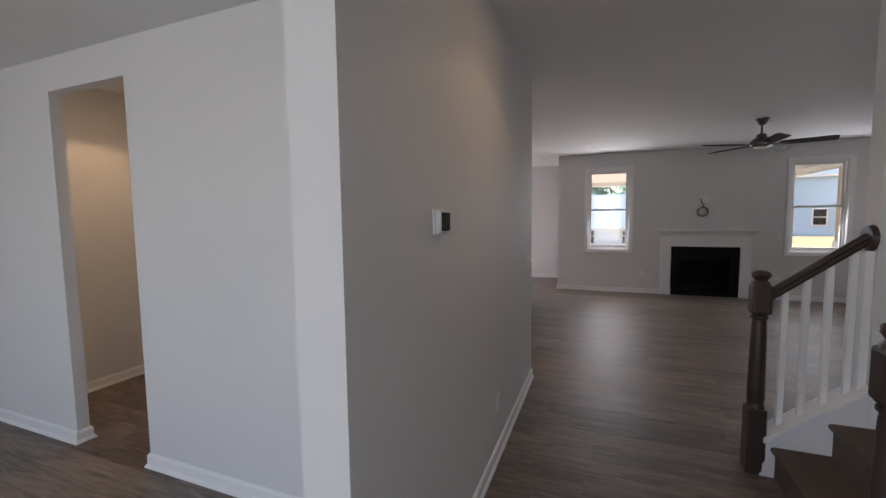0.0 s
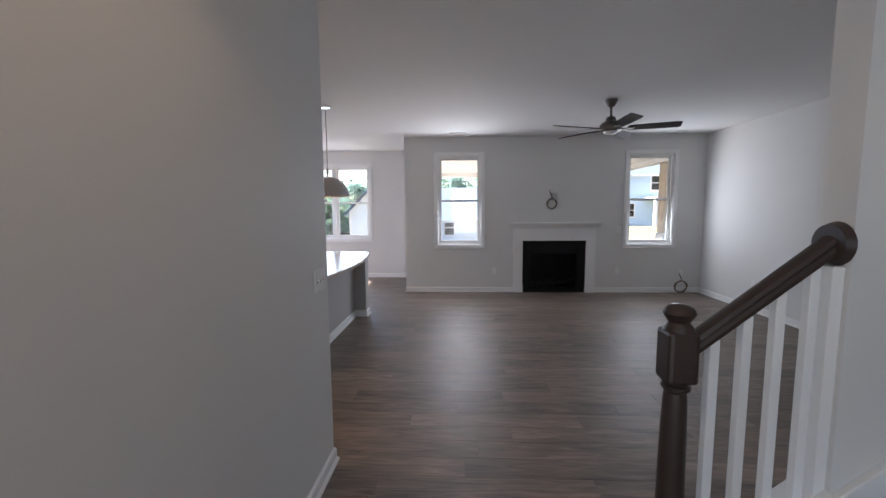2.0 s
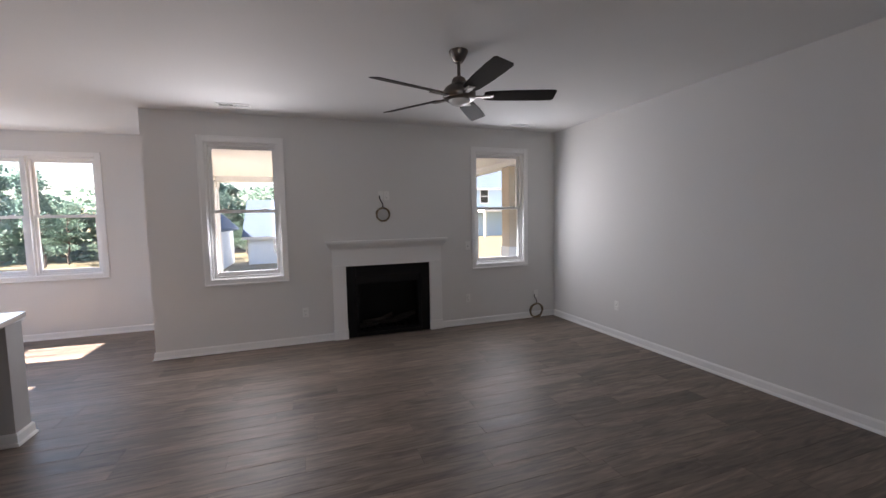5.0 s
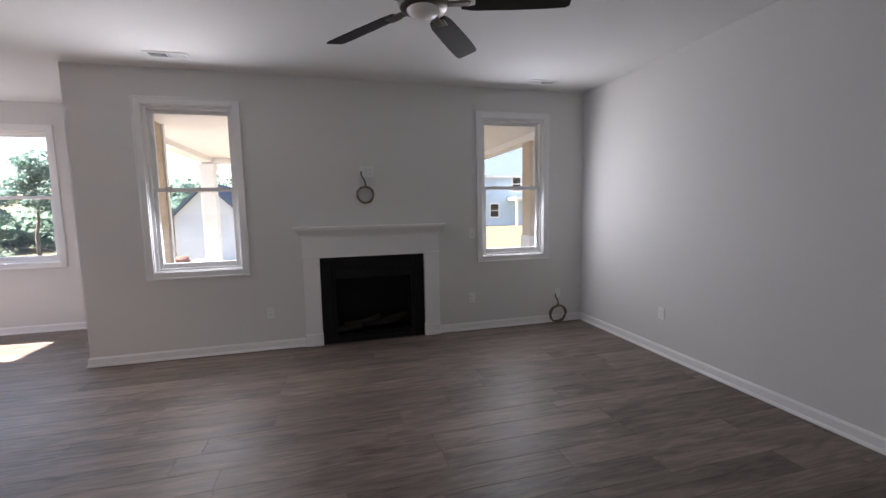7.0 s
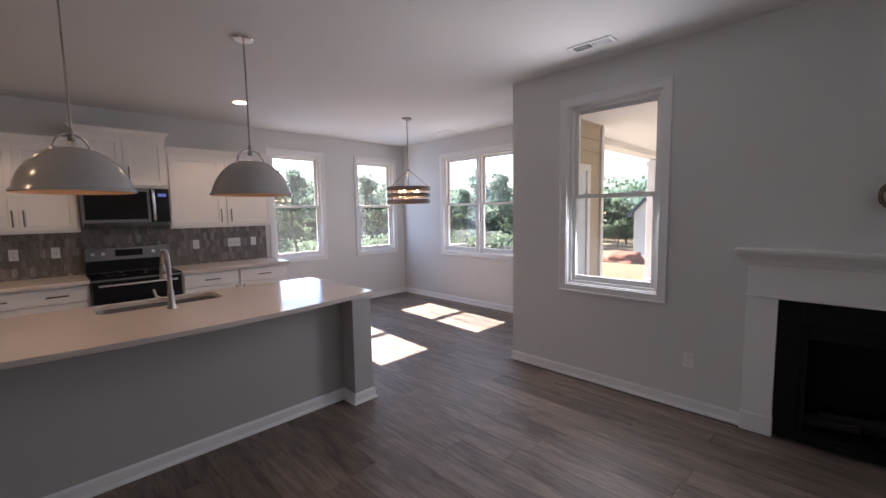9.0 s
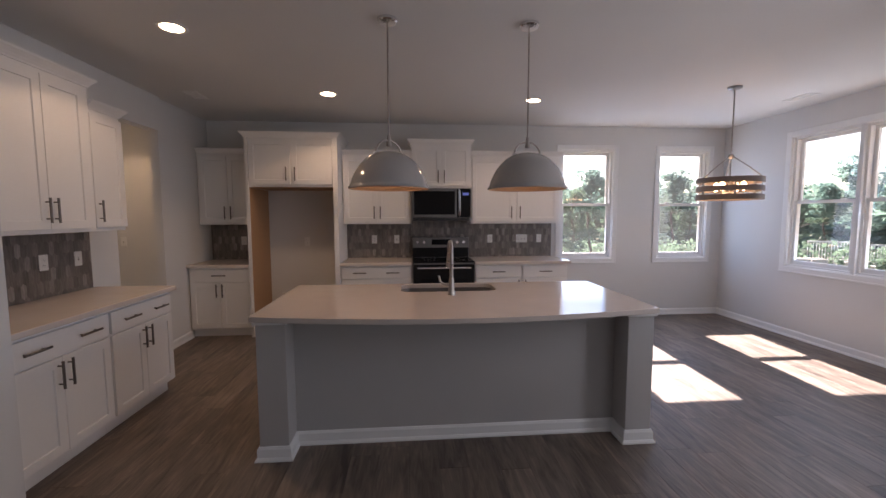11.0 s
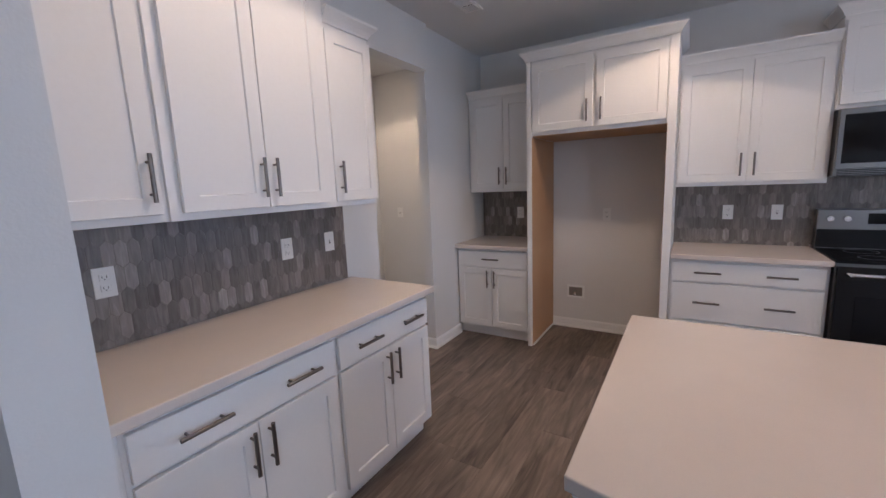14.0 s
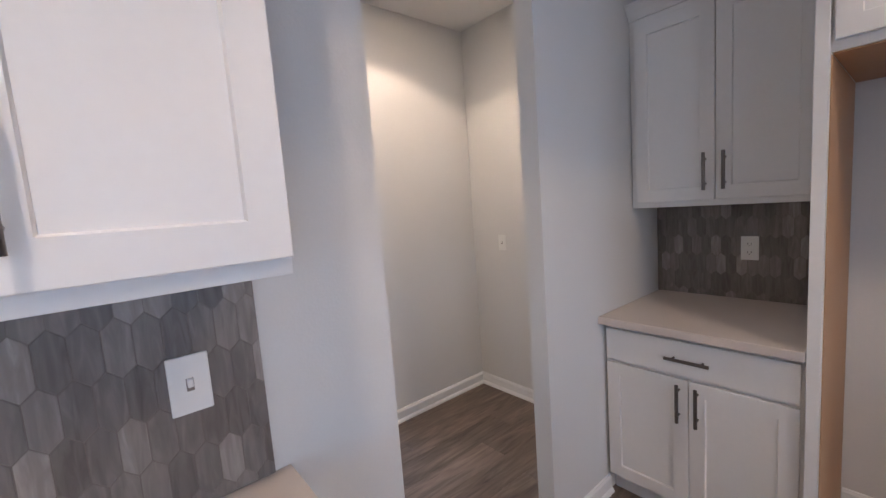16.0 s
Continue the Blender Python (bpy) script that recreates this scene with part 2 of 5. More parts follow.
M_SINK = paint("sink_steel", (0.22, 0.20, 0.185), 0.34, 0.05, 160, 0.08, metal=1.0)


# ---- mesh helpers ----
def finish(bm, smooth=None):
    bmesh.ops.recalc_face_normals(bm, faces=bm.faces)
    me = bpy.data.meshes.new("mesh")
    bm.to_mesh(me)
    bm.free()
    if smooth is not None:
        for p in me.polygons:
            p.use_smooth = True
        me.set_sharp_from_angle(angle=radians(smooth))
    return me


def part(name, bm, mat, parent=None, label="", smooth=None):
    me = finish(bm, smooth)
    me.materials.append(mat)
    ob = new(name, me)
    ob.parent = parent
    if label:
        ob["label"] = label
    return ob


def thing(name, m, label, category, group="", kind=""):
    e = new(name)
    e.empty_display_size = 0.05
    e.matrix_basis = m
    return tagged(e, label, category, group, kind)


def box(bm, x0, x1, y0, y1, z0, z1, bev=0.0):
    vs = [bm.verts.new((x, y, z)) for z in (z0, z1) for y in (y0, y1) for x in (x0, x1)]
    fs = [bm.faces.new([vs[i] for i in f]) for f in ((0, 2, 3, 1), (4, 5, 7, 6), (0, 1, 5, 4), (2, 6, 7, 3), (0, 4, 6, 2), (1, 3, 7, 5))]
    if bev:
        es = list({e for f in fs for e in f.edges})
        bmesh.ops.bevel(bm, geom=es, offset=bev, segments=2, profile=0.5, affect="EDGES")
    return bm


def boxes(*rows, bev=0.0):
    bm = bmesh.new()
    for r in rows:
        box(bm, *r, bev=bev)
    return bm


def cyl(bm, a, b, r0, r1=None, n=20, caps=True):
    a, b = Vector(a), Vector(b)
    r1 = r0 if r1 is None else r1
    q = (b - a).to_track_quat("Z", "Y")
    rings = []
    for c, r in ((a, r0), (b, r1)):
        rings.append([bm.verts.new(c + q @ Vector((r * math.cos(2 * math.pi * i / n), r * math.sin(2 * math.pi * i / n), 0))) for i in range(n)])
    for i in range(n):
        bm.faces.new((rings[0][i], rings[0][(i + 1) % n], rings[1][(i + 1) % n], rings[1][i]))
    if caps:
        bm.faces.new(rings[0][::-1])
        bm.faces.new(rings[1])
    return bm


def lathe(bm, profile, n=32, centre=(0, 0)):
    """Turns (radius, z) rows about the upright axis."""
    rings = []
    for r, z in profile:
        r = max(r, 0.0005)
        rings.append([bm.verts.new((centre[0] + r * math.cos(2 * math.pi * i / n), centre[1] + r * math.sin(2 * math.pi * i / n), z)) for i in range(n)])
    for k in range(len(rings) - 1):
        for i in range(n):
            bm.faces.new((rings[k][i], rings[k][(i + 1) % n], rings[k + 1][(i + 1) % n], rings[k + 1][i]))
    return bm


def tube(bm, pts, r, n=8):
    pts = [Vector(p) for p in pts]
    rings, up = [], Vector((0.13, 0.31, 0.94)).normalized()
    for i, p in enumerate(pts):
        d = (pts[min(i + 1, len(pts) - 1)] - pts[max(i - 1, 0)]).normalized()
        s = d.cross(up)
        if s.length < 1e-3:
            s = d.cross(Vector((1, 0, 0)))
        s.normalize()
        u = s.cross(d)
        rings.append([bm.verts.new(p + r * (math.cos(2 * math.pi * k / n) * s + math.sin(2 * math.pi * k / n) * u)) for k in range(n)])
    for a, b in zip(rings, rings[1:]):
        for k in range(n):
            bm.faces.new((a[k], a[(k + 1) % n], b[(k + 1) % n], b[k]))
    bm.faces.new(rings[0][::-1])
    bm.faces.new(rings[-1])
    return bm


def sweep(bm, profile, path, up=(0, 0, 1)):
    """Sweeps (out, height) rows along a level path, mitred; out is to the right of the way walked."""
    up = Vector(up)
    pts = [Vector(p) for p in path]
    rings = []
    for i, p in enumerate(pts):
        d0 = (p - pts[i - 1]).normalized() if i else (pts[1] - p).normalized()
        d1 = (pts[i + 1] - p).normalized() if i < len(pts) - 1 else d0
        n0, n1 = d0.cross(up), d1.cross(up)
        s = (n0 + n1).normalized()
        s /= max(0.2, s.dot(n0))
        rings.append([bm.verts.new(p + s * o + up * h) for o, h in profile])
    k = len(profile)
    for a, b in zip(rings, rings[1:]):
        for j in range(k):
            bm.faces.new((a[j], a[(j + 1) % k], b[(j + 1) % k], b[j]))
    bm.faces.new(rings[0])
    bm.faces.new(rings[-1][::-1])
    return bm


def holed(axis, a0, a1, c0, c1, z0, z1, holes=()):
    """A wall along an axis with openings cut through it: only its outer skin is made."""
    us = sorted({a0, a1, *[h[0] for h in holes], *[h[1] for h in holes]})
    zs = sorted({z0, z1, *[h[2] for h in holes], *[h[3] for h in holes]})
    us, zs = [u for u in us if a0 <= u <= a1], [z for z in zs if z0 <= z <= z1]

    def solid(i, k):
        if not (0 <= i < len(us) - 1 and 0 <= k < len(zs) - 1):
            return False
        u, z = (us[i] + us[i + 1]) / 2, (zs[k] + zs[k + 1]) / 2
        return not any(h[0] < u < h[1] and h[2] < z < h[3] for h in holes)

    bm, seen = bmesh.new(), {}

    def v(u, c, z):
        key = (u, c, z)
        if key not in seen:
            seen[key] = bm.verts.new((u, c, z) if axis == "x" else (c, u, z))
        return seen[key]

    for i in range(len(us) - 1):
        for k in range(len(zs) - 1):
            if not solid(i, k):
                continue
            u0, u1, b, t = us[i], us[i + 1], zs[k], zs[k + 1]
            for c in (c0, c1):
                bm.faces.new((v(u0, c, b), v(u1, c, b), v(u1, c, t), v(u0, c, t)))
            if not solid(i - 1, k):
                bm.faces.new((v(u0, c0, b), v(u0, c1, b), v(u0, c1, t), v(u0, c0, t)))
            if not solid(i + 1, k):
                bm.faces.new((v(u1, c0, b), v(u1, c1, b), v(u1, c1, t), v(u1, c0, t)))
            if not solid(i, k - 1):
                bm.faces.new((v(u0, c0, b), v(u1, c0, b), v(u1, c1, b), v(u0, c1, b)))
            if not solid(i, k + 1):
                bm.faces.new((v(u0, c0, t), v(u1, c0, t), v(u1, c1, t), v(u0, c1, t)))
    return bm


def wall(name, axis, a0, a1, c0, c1, z0, z1, holes=(), label="plain painted wall in pale warm grey", mat=None):
    return tagged(part(name, holed(axis, a0, a1, c0, c1, z0, z1, holes), mat or M_WALL), label, "wall", kind="structure")


# ---- the large structure ----
CEIL, FAR, KIT, NOOK, LIV, EAST = 2.79, -4.64, 2.92, 10.31, 8.73, 4.295
Z0, Z1 = 0.87, 2.46
W1, W2 = (-0.39, 0.39), (2.975, 3.755)
KW1, KW2 = (7.80, 8.59), (9.295, 10.06)
DWA, DWB = (-3.55, -2.79), (-2.76, -2.0)
FRONT = -2.6
KITC = 2.885

tagged(part("ceiling", boxes((-4.9, 4.5, 1.48, 10.5, CEIL, CEIL + 0.2), (-0.905, 4.5, FRONT, 1.48, CEIL, CEIL + 0.2)), M_CEIL), "flat ceiling with a light orange-peel texture in white", "ceiling", kind="structure")
tagged(part("ceiling_front_room", boxes((-4.9, -0.905, FRONT, 1.48, 2.635, 2.785)), M_CEIL), "flat white ceiling of the front room", "ceiling", kind="structure")
wall("wall_fireplace", "x", -0.85, EAST + 0.15, LIV, LIV + 0.15, -0.3, CEIL, [(*W1, Z0, Z1), (*W2, Z0, Z1), (1.15, 2.25, -0.3, 0.93)])
wall("wall_east", "y", FRONT, LIV, EAST, EAST + 0.15, -0.3, CEIL)
wall("wall_nook_east", "y", LIV, NOOK + 0.15, -0.985, -0.85, -0.3, CEIL)
wall("wall_nook_north", "x", FAR - 0.15, -0.985, NOOK, NOOK + 0.15, -0.3, CEIL, [(DWA[0], DWB[1], Z0, Z1)])
wall("wall_kitchen_west", "y", 1.46, NOOK, FAR - 0.15, FAR, -0.3, CEIL, [(*KW1, Z0, Z1), (*KW2, Z0, Z1)])
wall("wall_kitchen_south", "x", -3.56, -0.905, KIT - 0.12, KIT, -0.3, CEIL, [(-3.56, -2.80, -0.3, 2.43)])
wall("wall_kitchen_corner", "x", FAR, -3.56, KIT - 0.12, KITC, -0.3, CEIL)
wall("wall_pantry_south", "x", FAR, -0.905, 1.46, 1.535, -0.3, CEIL, [(-3.56, -2.79, -0.3, 2.42)])
wall("wall_pantry_west", "y", 1.535, KIT - 0.12, FAR, -4.50, -0.3, CEIL)
wall("wall_pantry_east", "y", 1.535, KIT - 0.12, -2.60, -2.48, -0.3, CEIL)
wall("wall_hall", "y", 0.703, 3.705, -0.905, -0.75, -0.3, CEIL)
wall("wall_stair", "x", 1.24, EAST, 2.70, 2.83, -0.3, CEIL, label="painted stair wall in pale grey, ending at the balustrade")
wall("wall_front_header", "y", FRONT, 0.703, -0.905, -0.75, 2.635, CEIL)
wall("wall_front", "x", -4.79, EAST + 0.15, FRONT - 0.15, FRONT, -0.3, CEIL + 0.2, [(-3.9, -1.7, 0.6, 2.4), (-0.45, 0.75, 0.3, 2.5)])
wall("wall_front_west", "y", FRONT, 1.46, -4.79, FAR, -0.3, CEIL)

# ---- baseboards: a moulded board with a shoe, swept round each stretch of wall ----
BASE = [(0.0, 0.0), (0.026, 0.0), (0.026, 0.010), (0.018, 0.022), (0.014, 0.024), (0.014, 0.075), (0.009, 0.083), (0.007, 0.088), (0.0, 0.09)]


def baseboard(*path):
    bm = sweep(bmesh.new(), BASE, [(x, y, 0.0) for x, y in path])
    return tagged(part("baseboard", bm, M_TRIM), "white painted baseboard with a shoe mould", "baseboard", kind="structure")


baseboard((-0.985, NOOK), (-0.985, LIV), (0.97, LIV))
baseboard((2.43, LIV), (EAST, LIV), (EAST, 2.83), (1.24, 2.83))
baseboard((FAR, 7.70), (FAR, NOOK), (-0.985, NOOK))
baseboard((-2.79, 1.535), (-2.79, 1.46), (-0.905, 1.46), (-0.905, 0.703), (-0.75, 0.703), (-0.75, 3.705), (-0.905, 3.705), (-0.905, 3.60))
baseboard((FAR, FRONT), (FAR, 1.46), (-3.56, 1.46), (-3.56, 1.535), (-4.50, 1.535), (-4.50, 2.80), (-3.56, 2.80), (-3.56, KITC), (-4.02, KITC))
baseboard((-2.50, KIT), (-2.80, KIT), (-2.80, 2.80))
baseboard((FAR, 3.665), (FAR, 4.66))

# ---- windows ----
CASE = 0.068


def window(m, w, h, label, name="window", casing=True, group="double-hung windows"):
    """A double-hung window in its opening: x along the wall, y into the wall, the room at y < 0."""
    e = thing(name, m, label, "window", group, "structure")
    f = 0.032
    part("window_frame", boxes((0, f, 0.03, 0.13, 0, h), (w - f, w, 0.03, 0.13, 0, h), (f, w - f, 0.03, 0.13, h - f, h), (f, w - f, 0.03, 0.13, 0, f), bev=0.003), M_TRIM, e)
    part("jamb_liner", boxes((-0.006, 0.006, 0.0, 0.03, 0, h), (w - 0.006, w + 0.006, 0.0, 0.03, 0, h), (0, w, 0.0, 0.03, h - 0.006, h + 0.006), (0, w, 0.0, 0.03, -0.006, 0.008)), M_TRIM, e)
    mid, s = h * 0.5, 0.034
    for nm, y0, z0, z1 in (("upper_sash", 0.085, mid - 0.018, h - f), ("lower_sash", 0.045, f, mid + 0.018)):
        sash = part(nm, boxes((f, f + s, y0, y0 + 0.035, z0, z1), (w - f - s, w - f, y0, y0 + 0.035, z0, z1),
                              (f + s, w - f - s, y0, y0 + 0.035, z1 - 0.036, z1), (f + s, w - f - s, y0, y0 + 0.035, z0, z0 + (0.036 if nm[0] == "u" else 0.048)), bev=0.004), M_TRIM, e)
        pane = part("pane", boxes((f + s - 0.004, w - f - s + 0.004, y0 + 0.014, y0 + 0.019, z0 + 0.03, z1 - 0.03)), M_GLASS, sash)
        pane.visible_shadow = False
        if nm[0] == "l":
            for k in (0.22, 0.78):
                part("sash_lock", boxes((w * k - 0.025, w * k + 0.025, y0 - 0.004, y0 + 0.026, z1, z1 + 0.012), bev=0.003), M_TRIM, sash)
    if casing:
        c = CASE
        part("casing", boxes((-c, 0.0, -0.016, 0.0, -c, h + c), (w, w + c, -0.016, 0.0, -c, h + c), (0, w, -0.016, 0.0, h, h + c), bev=0.004), M_TRIM, e)
        part("casing_lip", boxes((-c - 0.001, -c + 0.014, -0.022, -0.001, -c, h + c), (w + c - 0.014, w + c + 0.001, -0.022, -0.001, -c, h + c), (-c + 0.014, w + c - 0.014, -0.022, -0.001, h + c - 0.014, h + c + 0.001), bev=0.003), M_TRIM, e)
        part("window_sill", boxes((0, w, -0.018, 0.0, -c, 0.0), (-c, w + c, -0.024, -0.001, -c - 0.002, -c + 0.016), bev=0.004), M_TRIM, e)
    return e


WL = "white vinyl double-hung window with a flat painted casing"
window(pose(W1[0], LIV, Z0), W1[1] - W1[0], Z1 - Z0, WL + " beside the fireplace", "window_1")
window(pose(W2[0], LIV, Z0), W2[1] - W2[0], Z1 - Z0, WL + " near the room corner", "window_2")
window(pose(FAR, KW1[0], Z0, rz=90), KW1[1] - KW1[0], Z1 - Z0, WL + " at the end of the worktop", "window_3")
window(pose(FAR, KW2[0], Z0, rz=90), KW2[1] - KW2[0], Z1 - Z0, WL + " in the breakfast nook", "window_4")
window(pose(DWA[0], NOOK, Z0), DWA[1] - DWA[0], Z1 - Z0, "one half of a white vinyl twin window in the breakfast nook", "window_5", False)
window(pose(DWB[0], NOOK, Z0), DWB[1] - DWB[0], Z1 - Z0, "one half of a white vinyl twin window in the breakfast nook", "window_6", False)
part_twin = thing("trim", pose(DWA[0], NOOK, Z0), "white flat casing and mullion round the twin window", "window trim", "", "structure")
tw, th = DWB[1] - DWA[0], Z1 - Z0
part("casing", boxes((-CASE, 0, -0.016, 0, -CASE, th + CASE), (tw, tw + CASE, -0.016, 0, -CASE, th + CASE), (0, tw, -0.016, 0, th, th + CASE), bev=0.004), M_TRIM, part_twin)
part("mullion", boxes((DWA[1] - DWA[0], DWB[0] - DWA[0], 0.0, 0.13, 0.0, th), bev=0.003), M_TRIM, part_twin)
part("window_sill", boxes((0, tw, -0.018, 0, -CASE, 0.0), (-CASE, tw + CASE, -0.024, -0.001, -CASE - 0.002, -CASE + 0.016), bev=0.004), M_TRIM, part_twin)

# front windows, behind the first steps of the walk
window(pose(-1.7, FRONT, 0.6, rz=180), 2.2, 1.8, WL + " in the front room", "window_7", False)
window(pose(0.75, FRONT, 0.3, rz=180), 1.2, 2.2, WL + " beside the entry", "window_8", False)


# ---- fireplace ----
def fireplace():
    e = thing("fireplace", pose(1.70, LIV, 0), "white painted wooden mantel round a black gas firebox", "fireplace")
    for s in (-1, 1):
        x0, x1 = sorted((s * 0.73, s * 0.563))
        part("leg", boxes((x0, x1, -0.045, 0, 0.13, 0.95), bev=0.003), M_TRIM, e)
        part("plinth", boxes((x0 - 0.006, x1 + 0.006, -0.056, 0, 0, 0.13), bev=0.003), M_TRIM, e)
    part("frieze", boxes((-0.73, 0.73, -0.048, 0, 0.952, 1.19), (-0.738, 0.738, -0.056, 0, 0.944, 0.958), bev=0.002), M_TRIM, e)
    prof = [(0.048, 1.16), (0.054, 1.165), (0.058, 1.18), (0.075, 1.20), (0.095, 1.23), (0.10, 1.24), (0.10, 1.25), (0.0, 1.25), (0.0, 1.16)]
    part("crown_moulding", sweep(bmesh.new(), [(o, h) for o, h in prof], [(-0.695, 0.0, 0), (-0.695, -0.002, 0), (0.695, -0.002, 0), (0.695, 0.0, 0)]), M_TRIM, e)
    part("mantel_shelf", boxes((-0.805, 0.805, -0.125, 0, 1.25, 1.272), bev=0.004), M_TRIM, e)
    for b in ((-0.561, -0.442, -0.012, 0.004, 0.004, 0.94), (0.442, 0.561, -0.012, 0.004, 0.004, 0.94), (-0.44, 0.44, -0.012, 0.004, 0.80, 0.94), (-0.44, 0.44, -0.012, 0.10, 0.004, 0.05)):
        part("facing_slab", boxes(b, bev=0.002), M_BLACKMAT, e, "black slate facing slab")
    for name, b in (("firebox_side", (-0.545, -0.44, 0.005, 0.42, 0.01, 0.90)), ("firebox_side", (0.44, 0.545, 0.005, 0.42, 0.01, 0.90)), ("firebox_back", (-0.44, 0.44, 0.38, 0.42, 0.01, 0.90)), ("firebox_top", (-0.44, 0.44, 0.005, 0.38, 0.80, 0.90)), ("firebox_floor", (-0.44, 0.44, 0.10, 0.38, 0.01, 0.06))):
        part(name, boxes(b), M_BLACKMAT, e)
    part("insert_frame", boxes((-0.44, -0.405, -0.004, 0.03, 0.05, 0.80), (0.405, 0.44, -0.004, 0.03, 0.05, 0.80), (-0.405, 0.405, -0.004, 0.03, 0.70, 0.80), (-0.405, 0.405, -0.004, 0.03, 0.05, 0.085), bev=0.003), M_BLACK, e)
    part("louvre", boxes(*[(-0.40, 0.40, -0.007, 0.0, 0.715 + 0.016 * k, 0.724 + 0.016 * k) for k in range(5)]), M_BLACK, e)
    rnd = random.Random(4)
    for k in range(6):
        bm = bmesh.new()
        x, y = -0.28 + 0.11 * k, 0.17 + 0.04 * (k % 3)
        cyl(bm, (x - 0.16, y + rnd.uniform(-0.05, 0.05), 0.10 + 0.03 * (k % 2)), (x + 0.14, y + rnd.uniform(-0.05, 0.05), 0.13 + 0.04 * (k % 3)), 0.035, 0.028, 10)
        part("log", bm, M_LOG, e, smooth=40)
    part("grate", boxes(*[(-0.3 + 0.1 * k, -0.285 + 0.1 * k, 0.1, 0.3, 0.06, 0.085) for k in range(7)]), M_BLACK, e)


fireplace()


# ---- wall plates, thermostat, vents ----
def outlet(m, label, slots="duplex", w=0.072, h=0.117, name="wall_outlet", category="outlet"):
    e = thing(name, m, label, category, "wall plates")
    part("cover_plate", boxes((-w / 2, w / 2, -0.006, 0, -h / 2, h / 2), bev=0.0025), M_PLASTIC, e)
    if slots == "duplex":
        for s in (-1, 1):
            r = part("receptacle", boxes((-0.017, 0.017, -0.0085, -0.004, s * 0.021 - 0.014, s * 0.021 + 0.014), bev=0.003), M_PLASTIC, e)
            part("slots", boxes((-0.0085, -0.006, -0.0088, -0.006, s * 0.021 - 0.003, s * 0.021 + 0.006), (0.006, 0.0085, -0.0088, -0.006, s * 0.021 - 0.003, s * 0.021 + 0.006), (-0.002, 0.002, -0.0088, -0.006, s * 0.021 - 0.010, s * 0.021 - 0.006)), M_SLOT, r)
    elif slots == "toggle":
        n = max(1, round(w / 0.05) - 0) if w > 0.08 else 1
        for k in range(n):
            x = (k - (n - 1) / 2) * 0.046
            part("toggle", boxes((x - 0.005, x + 0.005, -0.016, -0.005, -0.004, 0.013), bev=0.002), M_PLASTIC, e)
            part("slot", boxes((x - 0.0065, x + 0.0065, -0.0066, -0.004, -0.013, 0.013)), M_GROUT, e)
    elif slots == "blank":
        part("port", boxes((-0.011, 0.011, -0.009, -0.004, -0.011, 0.011), bev=0.002), M_PLASTIC, e)
    return e


OL = "white plastic duplex outlet on the wall"
for x, z in ((0.627, 0.39), (2.837, 0.385)):
    outlet(pose(x, LIV, z), OL + " beside the fireplace")
outlet(pose(1.70, LIV, 1.845), "white outlet above the mantel")
outlet(pose(1.62, LIV, 1.845), "white cable plate above the mantel", "blank")
outlet(pose(3.96, LIV, 0.36), "white cable plate above the coiled cable", "blank")
outlet(pose(2.845, LIV, 1.14), "white light switch beside the fireplace", "toggle", name="light_switch", category="switch")
outlet(pose(EAST, 7.41, 0.40, rz=-90), "white plastic duplex outlet on the long living room wall")
outlet(pose(-0.75, 2.345, 0.36, rz=90), OL + " low in the hall")
outlet(pose(-0.75, 3.57, 1.155, rz=90), "wide white switch plate with three toggles in the hall", "toggle", 0.165, 0.117, "light_switch", "switch")
for x in (-1.19, -2.015):
    outlet(pose(x, KIT + 0.012, 1.176, rz=180), "white duplex outlet in the tiled backsplash")
outlet(pose(-2.325, KIT + 0.012, 1.175, rz=180), "white light switch set in the tiled backsplash", "toggle", name="light_switch", category="switch")
for y, kind, w in ((5.10, "duplex", 0.072), (5.415, "toggle", 0.072), (6.755, "duplex", 0.072), (7.222, "toggle", 0.165), (7.48, "duplex", 0.072)):
    sw = kind == "toggle"
    outlet(pose(FAR + 0.012, y, 1.178, rz=90), "white switch plate set in the tiled backsplash" if sw else "white duplex outlet in the tiled backsplash", kind, w, name="light_switch" if sw else "wall_outlet", category="switch" if sw else "outlet")
outlet(pose(FAR + 0.012, 3.318, 1.172, rz=90), "white duplex outlet in the dim corner backsplash")
outlet(pose(-4.50, 1.835, 1.18, rz=90), "white light switch in the pantry passage", "toggle", name="light_switch", category="switch")

outlet(pose(FAR, 4.166, 1.154, rz=90), "white outlet high on the wall of the refrigerator niche")

e = thing("thermostat", pose(-0.75, 1.345, 1.545, rz=90), "white wall thermostat with a dark glass display", "thermostat")
part("back_plate", boxes((-0.060, 0.060, -0.010, 0, -0.050, 0.050), bev=0.004), M_PLASTIC, e)
part("body", boxes((-0.058, 0.058, -0.030, -0.009, -0.047, 0.047), bev=0.009), M_PLASTIC, e)
part("display", boxes((-0.036, 0.052, -0.0335, -0.029, -0.036, 0.036), bev=0.003), M_DARKGLASS, e, "dark grey glass display")

e = thing("ice_maker_box", pose(FAR, 3.887, 0.375, rz=90), "white recessed water valve box low in the refrigerator niche", "valve box")
part("flange", boxes((-0.085, -0.065, -0.006, 0, -0.065, 0.065), (0.065, 0.085, -0.006, 0, -0.065, 0.065), (-0.065, 0.065, -0.006, 0, 0.045, 0.065), (-0.065, 0.065, -0.006, 0, -0.065, -0.045), bev=0.002), M_PLASTIC, e)
# No hollow behind the flange: a flat grey sheet paints its shade.
part("recess", boxes((-0.065, 0.065, -0.003, -0.001, -0.045, 0.045)), M_GROUT, e, "flat sheet in the grey of a shaded recess")
